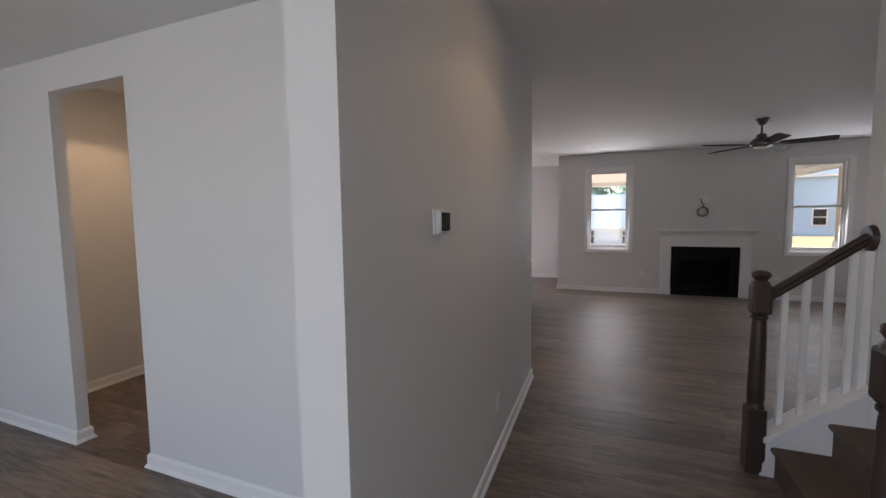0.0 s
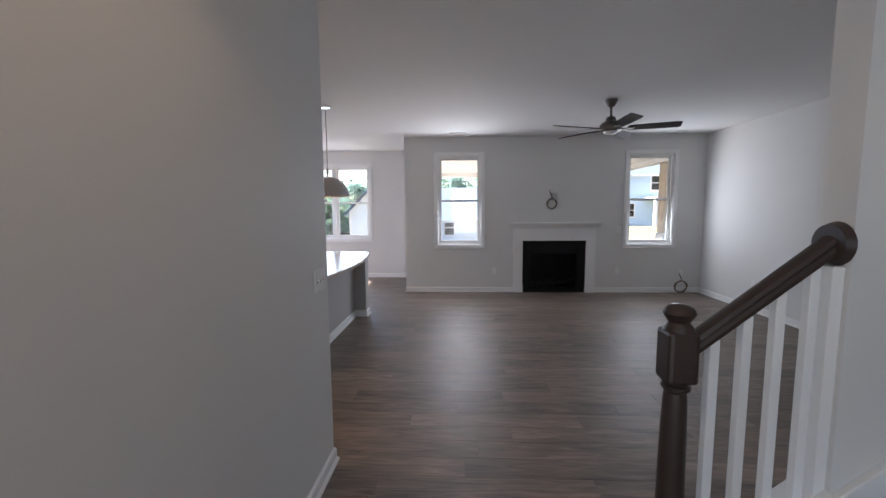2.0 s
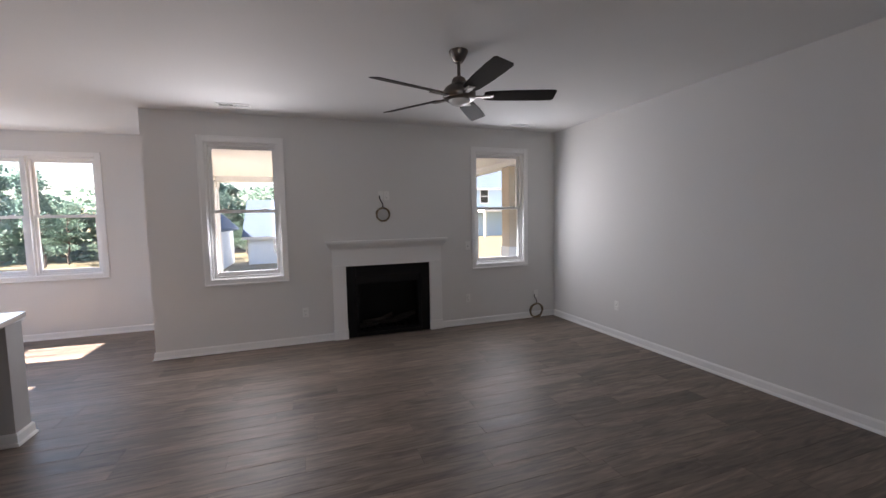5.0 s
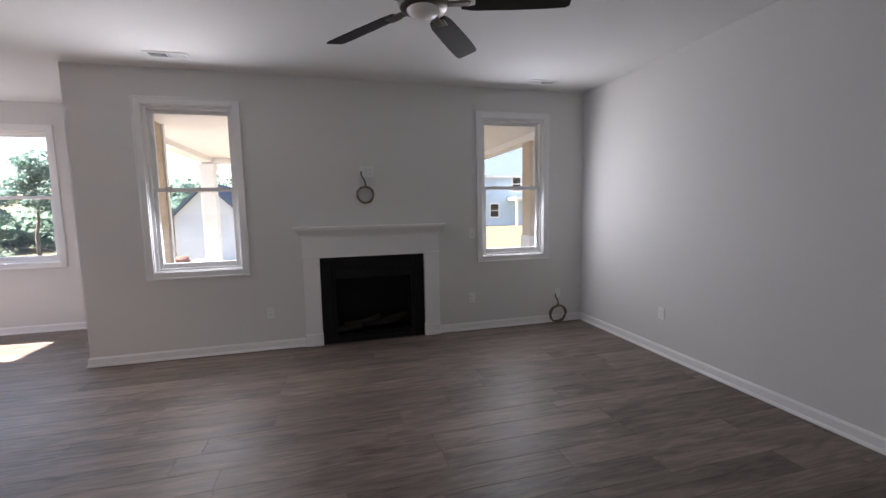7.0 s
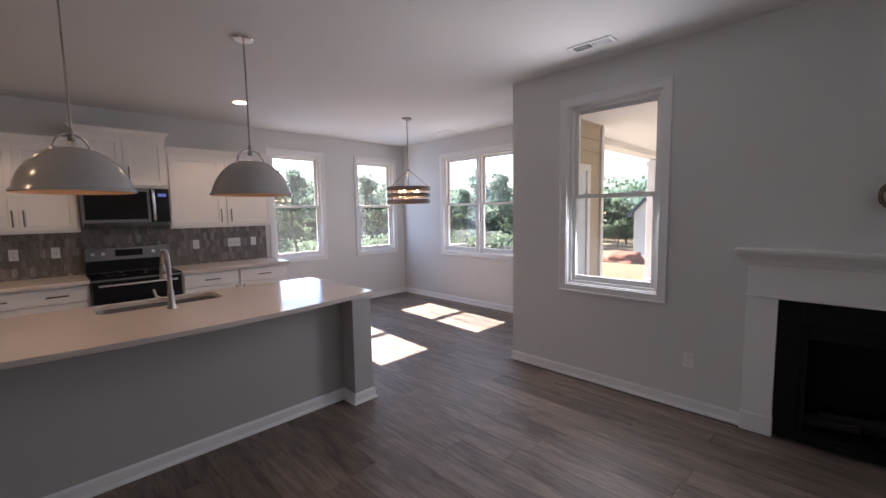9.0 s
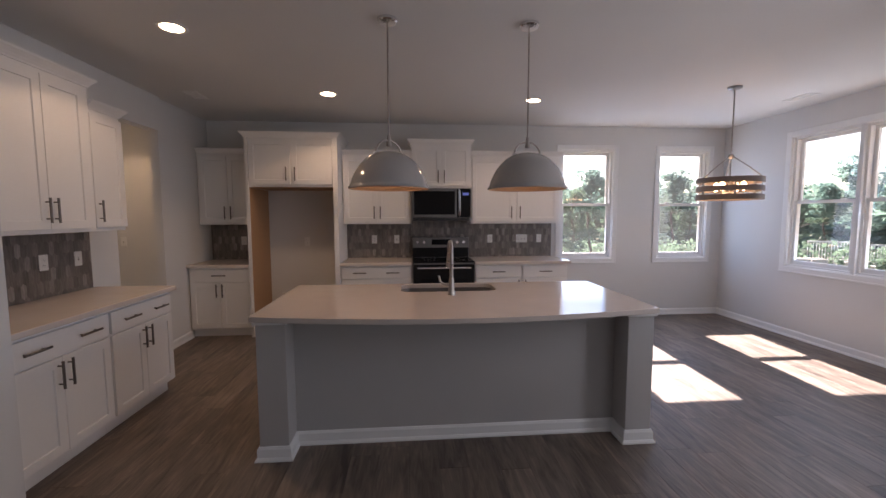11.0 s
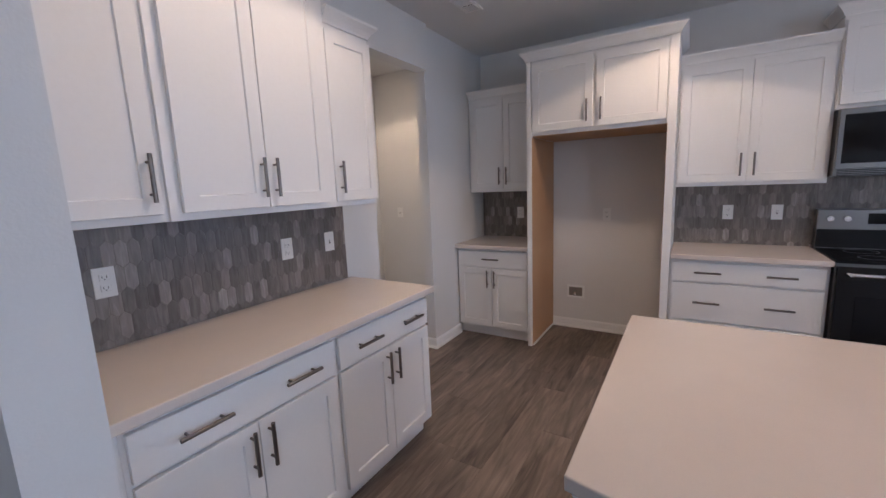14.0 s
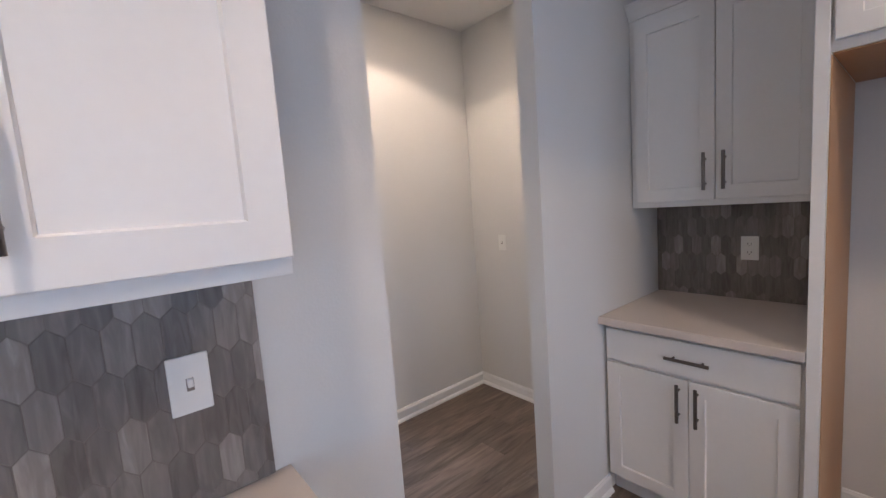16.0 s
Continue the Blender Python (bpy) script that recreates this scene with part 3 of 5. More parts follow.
part("valve", cyl(bmesh.new(), (0, -0.001, -0.03), (0, -0.03, -0.01), 0.012, n=12), M_CHROME, e, "small chrome valve")


def vent(x, y, w, d, label):
    e = thing("ceiling_vent", pose(x, y, CEIL), label, "vent", "ceiling vents")
    part("frame", boxes((-w / 2, w / 2, -d / 2, -d / 2 + 0.022, -0.008, 0), (-w / 2, w / 2, d / 2 - 0.022, d / 2, -0.008, 0), (-w / 2, -w / 2 + 0.022, -d / 2 + 0.022, d / 2 - 0.022, -0.008, 0), (w / 2 - 0.022, w / 2, -d / 2 + 0.022, d / 2 - 0.022, -0.008, 0), (-0.008, 0.008, -d / 2 + 0.022, d / 2 - 0.022, -0.007, 0), bev=0.002), M_TRIM, e)
    part("backing", boxes((-w / 2 + 0.02, w / 2 - 0.02, -d / 2 + 0.02, d / 2 - 0.02, -0.0015, -0.0005)), M_SLOT, e)
    n = 9
    for s in (-1, 1):
        for k in range(n):
            x0 = s * (w / 4 - 0.003) + (k - (n - 1) / 2) * (w / 2 - 0.04) / n
            bm = box(bmesh.new(), -0.001, 0.001, -d / 2 + 0.022, d / 2 - 0.022, -0.006, 0.006)
            o = part("slat", bm, M_TRIM, e)
            o.matrix_basis = pose(x0, 0, -0.005, 0, s * 40, 0)
    return e


vent(-0.005, 8.36, 0.33, 0.14, "white metal supply vent in the ceiling by the window")
vent(3.56, 8.42, 0.33, 0.14, "white metal supply vent in the ceiling near the corner")
vent(-3.44, 3.36, 0.26, 0.14, "white metal supply vent in the kitchen ceiling")


def can(x, y, watts, z=CEIL):
    e = thing("recessed_light", pose(x, y, z), "white recessed ceiling downlight glowing warm", "downlight", "recessed lights")
    part("trim_ring", lathe(bmesh.new(), [(0.098, 0), (0.098, -0.004), (0.092, -0.008), (0.072, -0.006), (0.07, 0.0)]), M_TRIM, e, smooth=30)
    part("lens", lathe(bmesh.new(), [(0.072, -0.003), (0.03, -0.005), (0.0, -0.0055)]), M_CAN, e, "glowing warm lens", smooth=30)
    lamp("downlight_lamp", "SPOT", (x, y, z - 0.02), watts, (1.0, 0.75, 0.50), 0.06, (x, y, 0)).data.spot_size = radians(125)


for x, y, watts in ((-3.30, 4.76, 3.0), (-3.38, 6.985, 2.5), (-1.85, 4.01, 2.7), (-3.66, 2.15, 2.9), (0.0, 1.95, 0.7)):
    can(x, y, watts)
vent(-3.05, 9.86, 0.30, 0.14, "white metal supply vent in the nook ceiling")


# ---- ceiling fan ----
def ceiling_fan():
    e = thing("ceiling_fan", pose(1.797, 6.37, CEIL), "five-blade ceiling fan in brushed nickel with dark walnut blades", "ceiling fan")
    part("canopy", lathe(bmesh.new(), [(0.0, 0), (0.072, 0), (0.072, -0.012), (0.05, -0.06), (0.03, -0.085), (0.0, -0.085)]), M_BRONZE, e, smooth=35)
    part("downrod", cyl(bmesh.new(), (0, 0, -0.08), (0, 0, -0.20), 0.013), M_BRONZE, e, smooth=40)
    part("motor_housing", lathe(bmesh.new(), [(0.0, -0.19), (0.03, -0.19), (0.05, -0.205), (0.06, -0.24), (0.10, -0.265), (0.125, -0.295), (0.128, -0.33), (0.118, -0.355), (0.10, -0.365), (0.0, -0.365)]), M_BRONZE, e, smooth=35)
    part("light_bowl", lathe(bmesh.new(), [(0.084, -0.362), (0.082, -0.370), (0.068, -0.388), (0.04, -0.400), (0.0, -0.405)]), M_OPAL, e, "white opal glass bowl", smooth=50)
    for k in range(5):
        bm = bmesh.new()
        prof = [(0.19, 0.045), (0.25, 0.058), (0.45, 0.066), (0.62, 0.068), (0.715, 0.066), (0.735, 0.054)]
        rings = []
        for r, hw in prof:
            tilt = -0.27
            rings.append([bm.verts.new((r, s * hw, s * hw * tilt + dz)) for s, dz in ((-1, 0), (1, 0), (1, 0.006), (-1, 0.006))])
        for a, b in zip(rings, rings[1:]):
            for j in range(4):
                bm.faces.new((a[j], a[(j + 1) % 4], b[(j + 1) % 4], b[j]))
        bm.faces.new(rings[0])
        bm.faces.new(rings[-1][::-1])
        bl = part("blade", bm, M_BLADE, e)
        bl.matrix_basis = pose(0, 0, -0.335, 0, 0, 54 + 72 * k)
        part("blade_arm", boxes((0.10, 0.24, -0.022, 0.022, -0.010, 0.0), (0.18, 0.26, -0.036, 0.036, -0.006, 0.001), bev=0.003), M_BRONZE, bl, "nickel blade arm")


ceiling_fan()


# ---- coiled cables ----
def coil(name, m, r, turns, lead, label, seed):
    rnd = random.Random(seed)
    e = thing(name, m, label, "cable")
    for j, mat in ((0, M_CABLE), (1, M_CABLE2)):
        pts = []
        for i in range(22 * turns + 1):
            a = 2 * math.pi * i / 22 + j * 2.0 + math.pi / 2
            q = r * (1 + 0.07 * math.sin(2.3 * a + j) + rnd.uniform(-0.015, 0.015))
            pts.append((q * math.cos(a), -0.02 - 0.012 * j - 0.006 * (i // 22) + 0.008 * math.sin(a * 1.5), q * math.sin(a)))
        part("loop", tube(bmesh.new(), pts, 0.006), mat, e, "black cable loop" if j == 0 else "tan cable loop", smooth=60)
    pts = [(0.012 * math.sin(6 * k / 10) - 0.03 * (k / 10), -0.012 - 0.012 * math.sin(math.pi * k / 10), r + (lead - r) * k / 10) for k in range(11)]
    part("lead", tube(bmesh.new(), pts, 0.007), M_CABLE, e, smooth=60)
    return e


coil("coiled_cable", pose(1.640, LIV, 1.60), 0.085, 3, 0.245, "black and tan cable coiled on the wall above the mantel", 3)
coil("coiled_cable", pose(3.935, LIV - 0.03, 0.118, 4), 0.105, 3, 0.25, "black and tan cable coiled against the baseboard in the corner", 5)


# ---- pendants, chandelier ----
def pendant(x, y, turn):
    e = thing("pendant_light", pose(x, y, CEIL), "grey-white enamel dome pendant on a nickel rod over the island", "pendant light", "island pendants")
    part("canopy", lathe(bmesh.new(), [(0.0, 0), (0.066, 0), (0.066, -0.016), (0.058, -0.024), (0.0, -0.026)]), M_CHROME, e, smooth=35)
    part("rod", cyl(bmesh.new(), (0, 0, -0.02), (0, 0, -0.80), 0.0055, n=12), M_NICKEL, e, smooth=40)
    part("hub", lathe(bmesh.new(), [(0.0, -0.765), (0.011, -0.765), (0.014, -0.80), (0.018, -0.835), (0.0, -0.84)]), M_NICKEL, e, smooth=40)
    for a in (turn, turn + 180):
        bm = bmesh.new()
        pts = [(0.010 + 0.092 * math.sin(t), 0, -0.892 + 0.092 * math.cos(t)) for t in [i * math.pi / 2 / 9 for i in range(10)]]
        tube(bm, [(0.0, 0, -0.80)] + pts, 0.0065)
        o = part("bail_arm", bm, M_NICKEL, e, smooth=60)
        o.matrix_basis = pose(0, 0, 0, 0, 0, a)
        k = part("knuckle", boxes((0.088, 0.116, -0.012, 0.012, -0.905, -0.878), bev=0.003), M_CHROME, e)
        k.matrix_basis = pose(0, 0, 0, 0, 0, a)
    prof = [(0.02, -0.872), (0.06, -0.876), (0.105, -0.888), (0.15, -0.915), (0.195, -0.96), (0.228, -1.01), (0.25, -1.06), (0.258, -1.09), (0.262, -1.098), (0.272, -1.108), (0.273, -1.116), (0.266, -1.12)]
    part("shade", lathe(bmesh.new(), prof, 56), M_ENAMEL, e, smooth=40)
    part("lining", lathe(bmesh.new(), [(r - 0.006, z - 0.004) for r, z in prof[:-2]] + [(0.266, -1.119)], 56), M_INNER, e, "enamel inside, tinted brown like the bulb's warm glow", smooth=40)
    part("bulb", lathe(bmesh.new(), [(0.0, -0.96), (0.02, -0.965), (0.03, -1.0), (0.028, -1.02), (0.016, -1.035), (0.0, -1.04)], 16), M_BULB, e, "glowing warm bulb", smooth=60)
    part("socket", cyl(bmesh.new(), (0, 0, -0.885), (0, 0, -0.965), 0.02, n=14), M_NICKEL, e, smooth=40)
    for c in e.children:
        if not c.name.startswith(("canopy", "rod")):
            c.matrix_basis = Matrix.Translation((0, 0, 0.022)) @ c.matrix_basis
    lamp("pendant_lamp", "POINT", (x, y, CEIL - 1.05), PEND_W, (1.0, 0.60, 0.34), 0.03)


PEND_W = 0.085
pendant(-1.625, 5.47, 128)
pendant(-1.625, 6.415, 104)


def chandelier():
    e = thing("drum_chandelier", pose(-2.77, 8.86, CEIL), "drum chandelier of weathered wood bands hanging in the nook", "chandelier")
    part("canopy", lathe(bmesh.new(), [(0.0, 0), (0.065, 0), (0.062, -0.02), (0.03, -0.03), (0.0, -0.03)]), M_NICKEL, e, smooth=35)
    part("rod", cyl(bmesh.new(), (0, 0, -0.03), (0, 0, -0.68), 0.007, n=12), M_NICKEL, e, smooth=40)
    part("hub", lathe(bmesh.new(), [(0.0, -0.66), (0.02, -0.665), (0.03, -0.69), (0.015, -0.71), (0.0, -0.715)]), M_NICKEL, e, smooth=40)
    part("centre_post", cyl(bmesh.new(), (0, 0, -0.70), (0, 0, -1.06), 0.008, n=12), M_NICKEL, e, smooth=40)
    for k in range(3):
        a = 2 * math.pi * k / 3 + 0.5
        part("arm", tube(bmesh.new(), [(0.02 * math.cos(a), 0.02 * math.sin(a), -0.69), (0.16 * math.cos(a), 0.16 * math.sin(a), -0.80), (0.275 * math.cos(a), 0.275 * math.sin(a), -0.905)], 0.006), M_NICKEL, e, smooth=60)
    for k, z in enumerate((-0.955, -1.04, -1.125)):
        part("wood_band", lathe(bmesh.new(), [(0.282, z), (0.290, z), (0.290, z + 0.052), (0.282, z + 0.052), (0.282, z)], 48), M_WOODBAND, e, smooth=30)
    for k in range(6):
        a = 2 * math.pi * k / 6
        part("strap", boxes((-0.012, 0.012, 0.274, 0.281, -1.125, -0.90)), M_NICKEL, e).matrix_basis = pose(0, 0, 0, 0, 0, math.degrees(a))
    for k in range(4):
        a = 2 * math.pi * k / 4 + 0.4
        c = (0.13 * math.cos(a), 0.13 * math.sin(a))
        s = part("lamp_holder", tube(bmesh.new(), [(0, 0, -1.05), (c[0], c[1], -1.07), (c[0], c[1], -1.03)], 0.008), M_NICKEL, e, smooth=60)
        part("bulb", lathe(bmesh.new(), [(0.0, -0.94), (0.018, -0.955), (0.03, -0.985), (0.02, -1.02), (0.012, -1.035), (0, -1.036)], 14, c), M_BULB, s, smooth=60)
    lamp("chandelier_lamp", "POINT", (-2.77, 8.86, CEIL - 1.0), 0.32, (1.0, 0.62, 0.36), 0.12)


chandelier()


# ---- kitchen cabinets: x along the run, the back at y = 0, the front towards -y ----
def shaker(x0, x1, z0, z1, yf, rail=0.058):
    """A door leaf with a recessed centre panel, all in one piece."""
    bm = box(bmesh.new(), x0, x1, yf, yf + 0.020, z0, z1)
    outer = bm.edges[:]
    front = min(bm.faces, key=lambda f: f.calc_center_median().y)
    bm.normal_update()
    bmesh.ops.inset_region(bm, faces=[front], thickness=rail, depth=0.0, use_even_offset=True)
    bmesh.ops.inset_region(bm, faces=[front], thickness=0.003, depth=0.0, use_even_offset=True)
    for v in front.verts:
        v.co.y = yf + 0.009
    bmesh.ops.bevel(bm, geom=[ed for ed in outer if ed.is_valid], offset=0.002, segments=2, profile=0.5, affect="EDGES")
    return bm


def pull(parent, x, z, yf, upright, length=0.165):
    bm = bmesh.new()
    d = Vector((0, 0, 1)) if upright else Vector((1, 0, 0))
    c = Vector((x, yf - 0.030, z))
    cyl(bm, c - d * length / 2, c + d * length / 2, 0.0072, n=14)
    for s in (-1, 1):
        p = c + d * s * length * 0.33
        cyl(bm, p, p + Vector((0, 0.030, 0)), 0.0048, n=10)
    return part("handle", bm, M_PULL, parent, "satin nickel bar pull", smooth=40)


def base_cabinet(m, w, d, fronts, label, toe=True):
    """fronts: rows of (kind, x0, x1, z0, z1, pulls)."""
    e = thing("base_cabinet", m, label, "cabinet", "kitchen base cabinets")
    part("carcass", boxes((0.0, w, -d + 0.022, -0.004, 0.10, 0.877), (0.0, w, -d + 0.022, -d + 0.04, 0.0, 0.02) if not toe else (0.0, w, -d + 0.075, -0.004, 0.0, 0.10), bev=0.0015), M_CAB, e)
    for kind, x0, x1, z0, z1, pulls in fronts:
        if kind == "door":
            o = part("door", shaker(x0, x1, z0, z1, -d), M_CAB, e)
        else:
            o = part("drawer_front", boxes((x0, x1, -d, -d + 0.02, z0, z1), bev=0.003), M_CAB, e)
        for px, pz, up in pulls:
            pull(o, px, pz, -d, up)
    return e


CROWN = [(0.0, 0.0), (0.006, 0.0), (0.010, 0.012), (0.022, 0.030), (0.036, 0.046), (0.046, 0.056), (0.048, 0.068), (0.0, 0.068)]


def wall_cabinet(m, w, d, z0, z1, doors, label, ends=(True, True), low=0.028, name="wall_cabinet"):
    """doors: rows of (x0, x1, the pull's x)."""
    e = thing(name, m, label, "cabinet", "kitchen wall cabinets")
    part("carcass", boxes((0.0, w, -d + 0.022, -0.002, z0, z1), bev=0.0015), M_CAB, e)
    for x0, x1, px in doors:
        o = part("door", shaker(x0, x1, z0 + low, z1 - 0.03, -d), M_CAB, e)
        pull(o, px, z0 + low + 0.125, -d, True)
    path = [(0.0, -0.002, z1)] if ends[0] else []
    path += [(0.0, -d + 0.02, z1), (w, -d + 0.02, z1)] + ([(w, -0.002, z1)] if ends[1] else [])
    part("crown_moulding", sweep(bmesh.new(), CROWN, path), M_CAB, e)
    part("top_board", boxes((0.0, w, -d + 0.02, -0.002, z1, z1 + 0.012)), M_CAB, e)
    return e


def two_door_base(m, w, d, label, pulls=2):
    q = w / 2
    return base_cabinet(m, w, d, [
        ("drawer", 0.012, w - 0.012, 0.705, 0.855, [(w * 0.27, 0.78, False), (w * 0.75, 0.78, False)] if pulls == 2 else [(q, 0.78, False)]),
        ("door", 0.012, q - 0.002, 0.115, 0.69, [(q - 0.035, 0.59, True)]),
        ("door", q + 0.002, w - 0.012, 0.115, 0.69, [(q + 0.035, 0.59, True)])], label)


# the run against the pantry wall
two_door_base(pose(-0.965, KIT, 0, rz=180), 0.78, 0.635, "white shaker base cabinet with one wide drawer and two doors")
two_door_base(pose(-1.745, KIT, 0, rz=180), 0.715, 0.635, "white shaker base cabinet at the end of the run")
part_fill = thing("filler_panel", pose(-0.905, KIT, 0, rz=180), "narrow white filler strip between cabinet and wall", "filler panel")
part("strip", boxes((0.001, 0.059, -0.613, -0.02, 0.0, 0.877)), M_CAB, part_fill)
wall_cabinet(pose(-0.907, KIT, 0, rz=180), 0.405, 0.33, 1.40, 2.31, [(0.01, 0.383, 0.350)], "white shaker wall cabinet beside the hall wall", (False, False))
wall_cabinet(pose(-1.312, KIT, 0, rz=180), 0.803, 0.345, 1.40, 2.455, [(0.04, 0.392, 0.366), (0.397, 0.742, 0.428)], "tall white shaker wall cabinet with two doors")
wall_cabinet(pose(-2.115, KIT, 0, rz=180), 0.335, 0.33, 1.40, 2.31, [(0.002, 0.331, 0.036)], "narrow white shaker wall cabinet at the end of the run", (False, True))

# the short run in the corner
two_door_base(pose(FAR, KITC + 0.005, 0, rz=90), 0.728, 0.64, "white shaker base cabinet in the corner by the refrigerator niche", 1)
wall_cabinet(pose(FAR, KITC + 0.005, 0, rz=90), 0.728, 0.33, 1.40, 2.31, [(0.03, 0.370, 0.335), (0.374, 0.71, 0.41)], "white shaker wall cabinet in the corner by the refrigerator niche", (False, False))

# refrigerator surround
e = thing("refrigerator_surround", pose(FAR, 3.622, 0, rz=90), "tall white panels and top cabinet framing an empty refrigerator niche", "cabinet")
part("side_panel", boxes((0.0, 0.036, -0.67, -0.003, 0.0, 2.455), bev=0.002), M_CAB, e)
part("side_panel", boxes((1.043, 1.098, -0.67, -0.003, 0.0, 2.455), bev=0.002), M_CAB, e)
part("panel_lining", boxes((0.0365, 0.039, -0.645, -0.004, 0.0, 1.858)), M_CABIN, e, "unpainted maple veneer")
part("panel_lining", boxes((1.040, 1.0425, -0.645, -0.004, 0.0, 1.858)), M_CABIN, e, "unpainted maple veneer")
part("panel_shoe", boxes((0.039, 0.048, -0.64, -0.03, 0.0, 0.018)), M_TRIM, e)
part("cabinet_box", boxes((0.036, 1.043, -0.648, -0.003, 1.865, 2.455), bev=0.0015), M_CAB, e)
part("cabinet_floor", boxes((0.040, 1.041, -0.64, -0.004, 1.860, 1.8645)), M_CABIN, e, "unpainted maple underside")
for x0, x1, px in ((0.045, 0.528, 0.488), (0.552, 1.035, 0.592)):
    o = part("door", shaker(x0, x1, 1.895, 2.43, -0.67), M_CAB, e)
    pull(o, px, 2.02, -0.67, True)
part("crown_moulding", sweep(bmesh.new(), CROWN, [(0.0, -0.003, 2.455), (0.0, -0.67, 2.455), (1.098, -0.67, 2.455), (1.098, -0.003, 2.455)]), M_CAB, e)
part("top_board", boxes((0.0, 1.098, -0.66, -0.003, 2.455, 2.467)), M_CAB, e)

# the range wall
D = 0.62
base_cabinet(pose(FAR, 4.722, 0, rz=90), 0.905, D, [
    ("drawer", 0.02, 0.885, 0.715, 0.855, [(0.24, 0.785, False), (0.66, 0.785, False)]),
    ("drawer", 0.02, 0.885, 0.42, 0.70, [(0.24, 0.56, False), (0.66, 0.56, False)]),
    ("drawer", 0.02, 0.885, 0.115, 0.405, [(0.24, 0.26, False), (0.66, 0.26, False)])], "white base cabinet with three wide drawers")
for y, px, nm in ((6.445, 0.575, "beside the range"), (7.067, 0.045, "at the end of the run")):
    base_cabinet(pose(FAR, y, 0, rz=90), 0.62, D, [("drawer", 0.012, 0.608, 0.705, 0.855, [(0.31, 0.78, False)]), ("door", 0.012, 0.608, 0.115, 0.69, [(px, 0.59, True)])], "white shaker base cabinet " + nm)
wall_cabinet(pose(FAR, 4.722, 0, rz=90), 0.90, 0.33, 1.40, 2.31, [(0.02, 0.448, 0.41), (0.452, 0.88, 0.49)], "white shaker wall cabinet beside the refrigerator surround", (False, False))
wall_cabinet(pose(FAR, 5.623, 0, rz=90), 0.802, 0.345, 1.878, 2.455, [(0.012, 0.399, 0.36), (0.403, 0.79, 0.442)], "short white shaker wall cabinet over the microwave")
wall_cabinet(pose(FAR, 6.426, 0, rz=90), 1.24, 0.33, 1.40, 2.31, [(0.02, 0.60, 0.56), (0.64, 1.22, 0.68)], "wide white shaker wall cabinet beside the window", (False, True))


# ---- worktops ----
def slab(name, outline, z0, z1, label, hole=None, bev=0.004):
    """A worktop from its outline, with an optional rounded cut-out."""
    bm = bmesh.new()
    if hole is None:
        vs = [bm.verts.new((x, y, z0)) for x, y in outline]
        f = bm.faces.new(vs)
    else:
        vs = [bm.verts.new((x, y, z0)) for x, y in outline]
        hs = [bm.verts.new((x, y, z0)) for x, y in hole]
        es = [bm.edges.new((c[i], c[(i + 1) % len(c)])) for c in (vs, hs) for i in range(len(c))]
        bmesh.ops.triangle_fill(bm, edges=es, use_beauty=True)
    faces = bm.faces[:]
    ext = bmesh.ops.extrude_face_region(bm, geom=faces)
    for v in ext["geom"]:
        if isinstance(v, bmesh.types.BMVert):
            v.co.z = z1
    bmesh.ops.recalc_face_normals(bm, faces=bm.faces)
    if bev:
        es = [ed for ed in bm.edges if len(ed.link_faces) == 2 and ed.calc_face_angle(0) > 1.2]
        bmesh.ops.bevel(bm, geom=es, offset=bev, segments=2, profile=0.5, affect="EDGES")
    return tagged(part(name, bm, M_QUARTZ), label, "worktop")


TOP = 0.915
slab("worktop", [(-0.907, KIT + 0.002), (-0.907, KIT + 0.66), (-2.50, KIT + 0.66), (-2.50, KIT + 0.002)], 0.879, TOP, "off-white quartz worktop on the pantry wall cabinets")
slab("worktop", [(FAR + 0.002, KITC + 0.002), (FAR + 0.002, 3.620), (-3.955, 3.620), (-3.955, KITC + 0.002)], 0.879, TOP, "short off-white quartz worktop in the corner")
slab("worktop", [(FAR + 0.002, 4.722), (FAR + 0.002, 5.63), (-3.99, 5.63), (-3.99, 4.722)], 0.879, TOP, "off-white quartz worktop between niche and range")
slab("worktop", [(FAR + 0.002, 6.442), (FAR + 0.002, 7.72), (-3.99, 7.72), (-3.99, 6.442)], 0.879, TOP, "off-white quartz worktop from range to window")


# ---- island ----
IX0, IX1, IY0, IY1 = -2.40, -1.312, 4.638, 7.215
bow = [(IX1 + 0.15 * math.sin(math.pi * k / 24) ** 0.9, IY0 + (IY1 - IY0) * k / 24) for k in range(25)]
SX0, SX1, SY0, SY1 = -2.36, -2.01, 5.53, 6.30


def rounded(x0, x1, y0, y1, r, n=5):
    pts = []
    for cx, cy, a0 in ((x1 - r, y1 - r, 0), (x0 + r, y1 - r, 90), (x0 + r, y0 + r, 180), (x1 - r, y0 + r, 270)):
        pts += [(cx + r * math.cos(radians(a0 + 90 * k / n)), cy + r * math.sin(radians(a0 + 90 * k / n))) for k in range(n + 1)]
    return pts


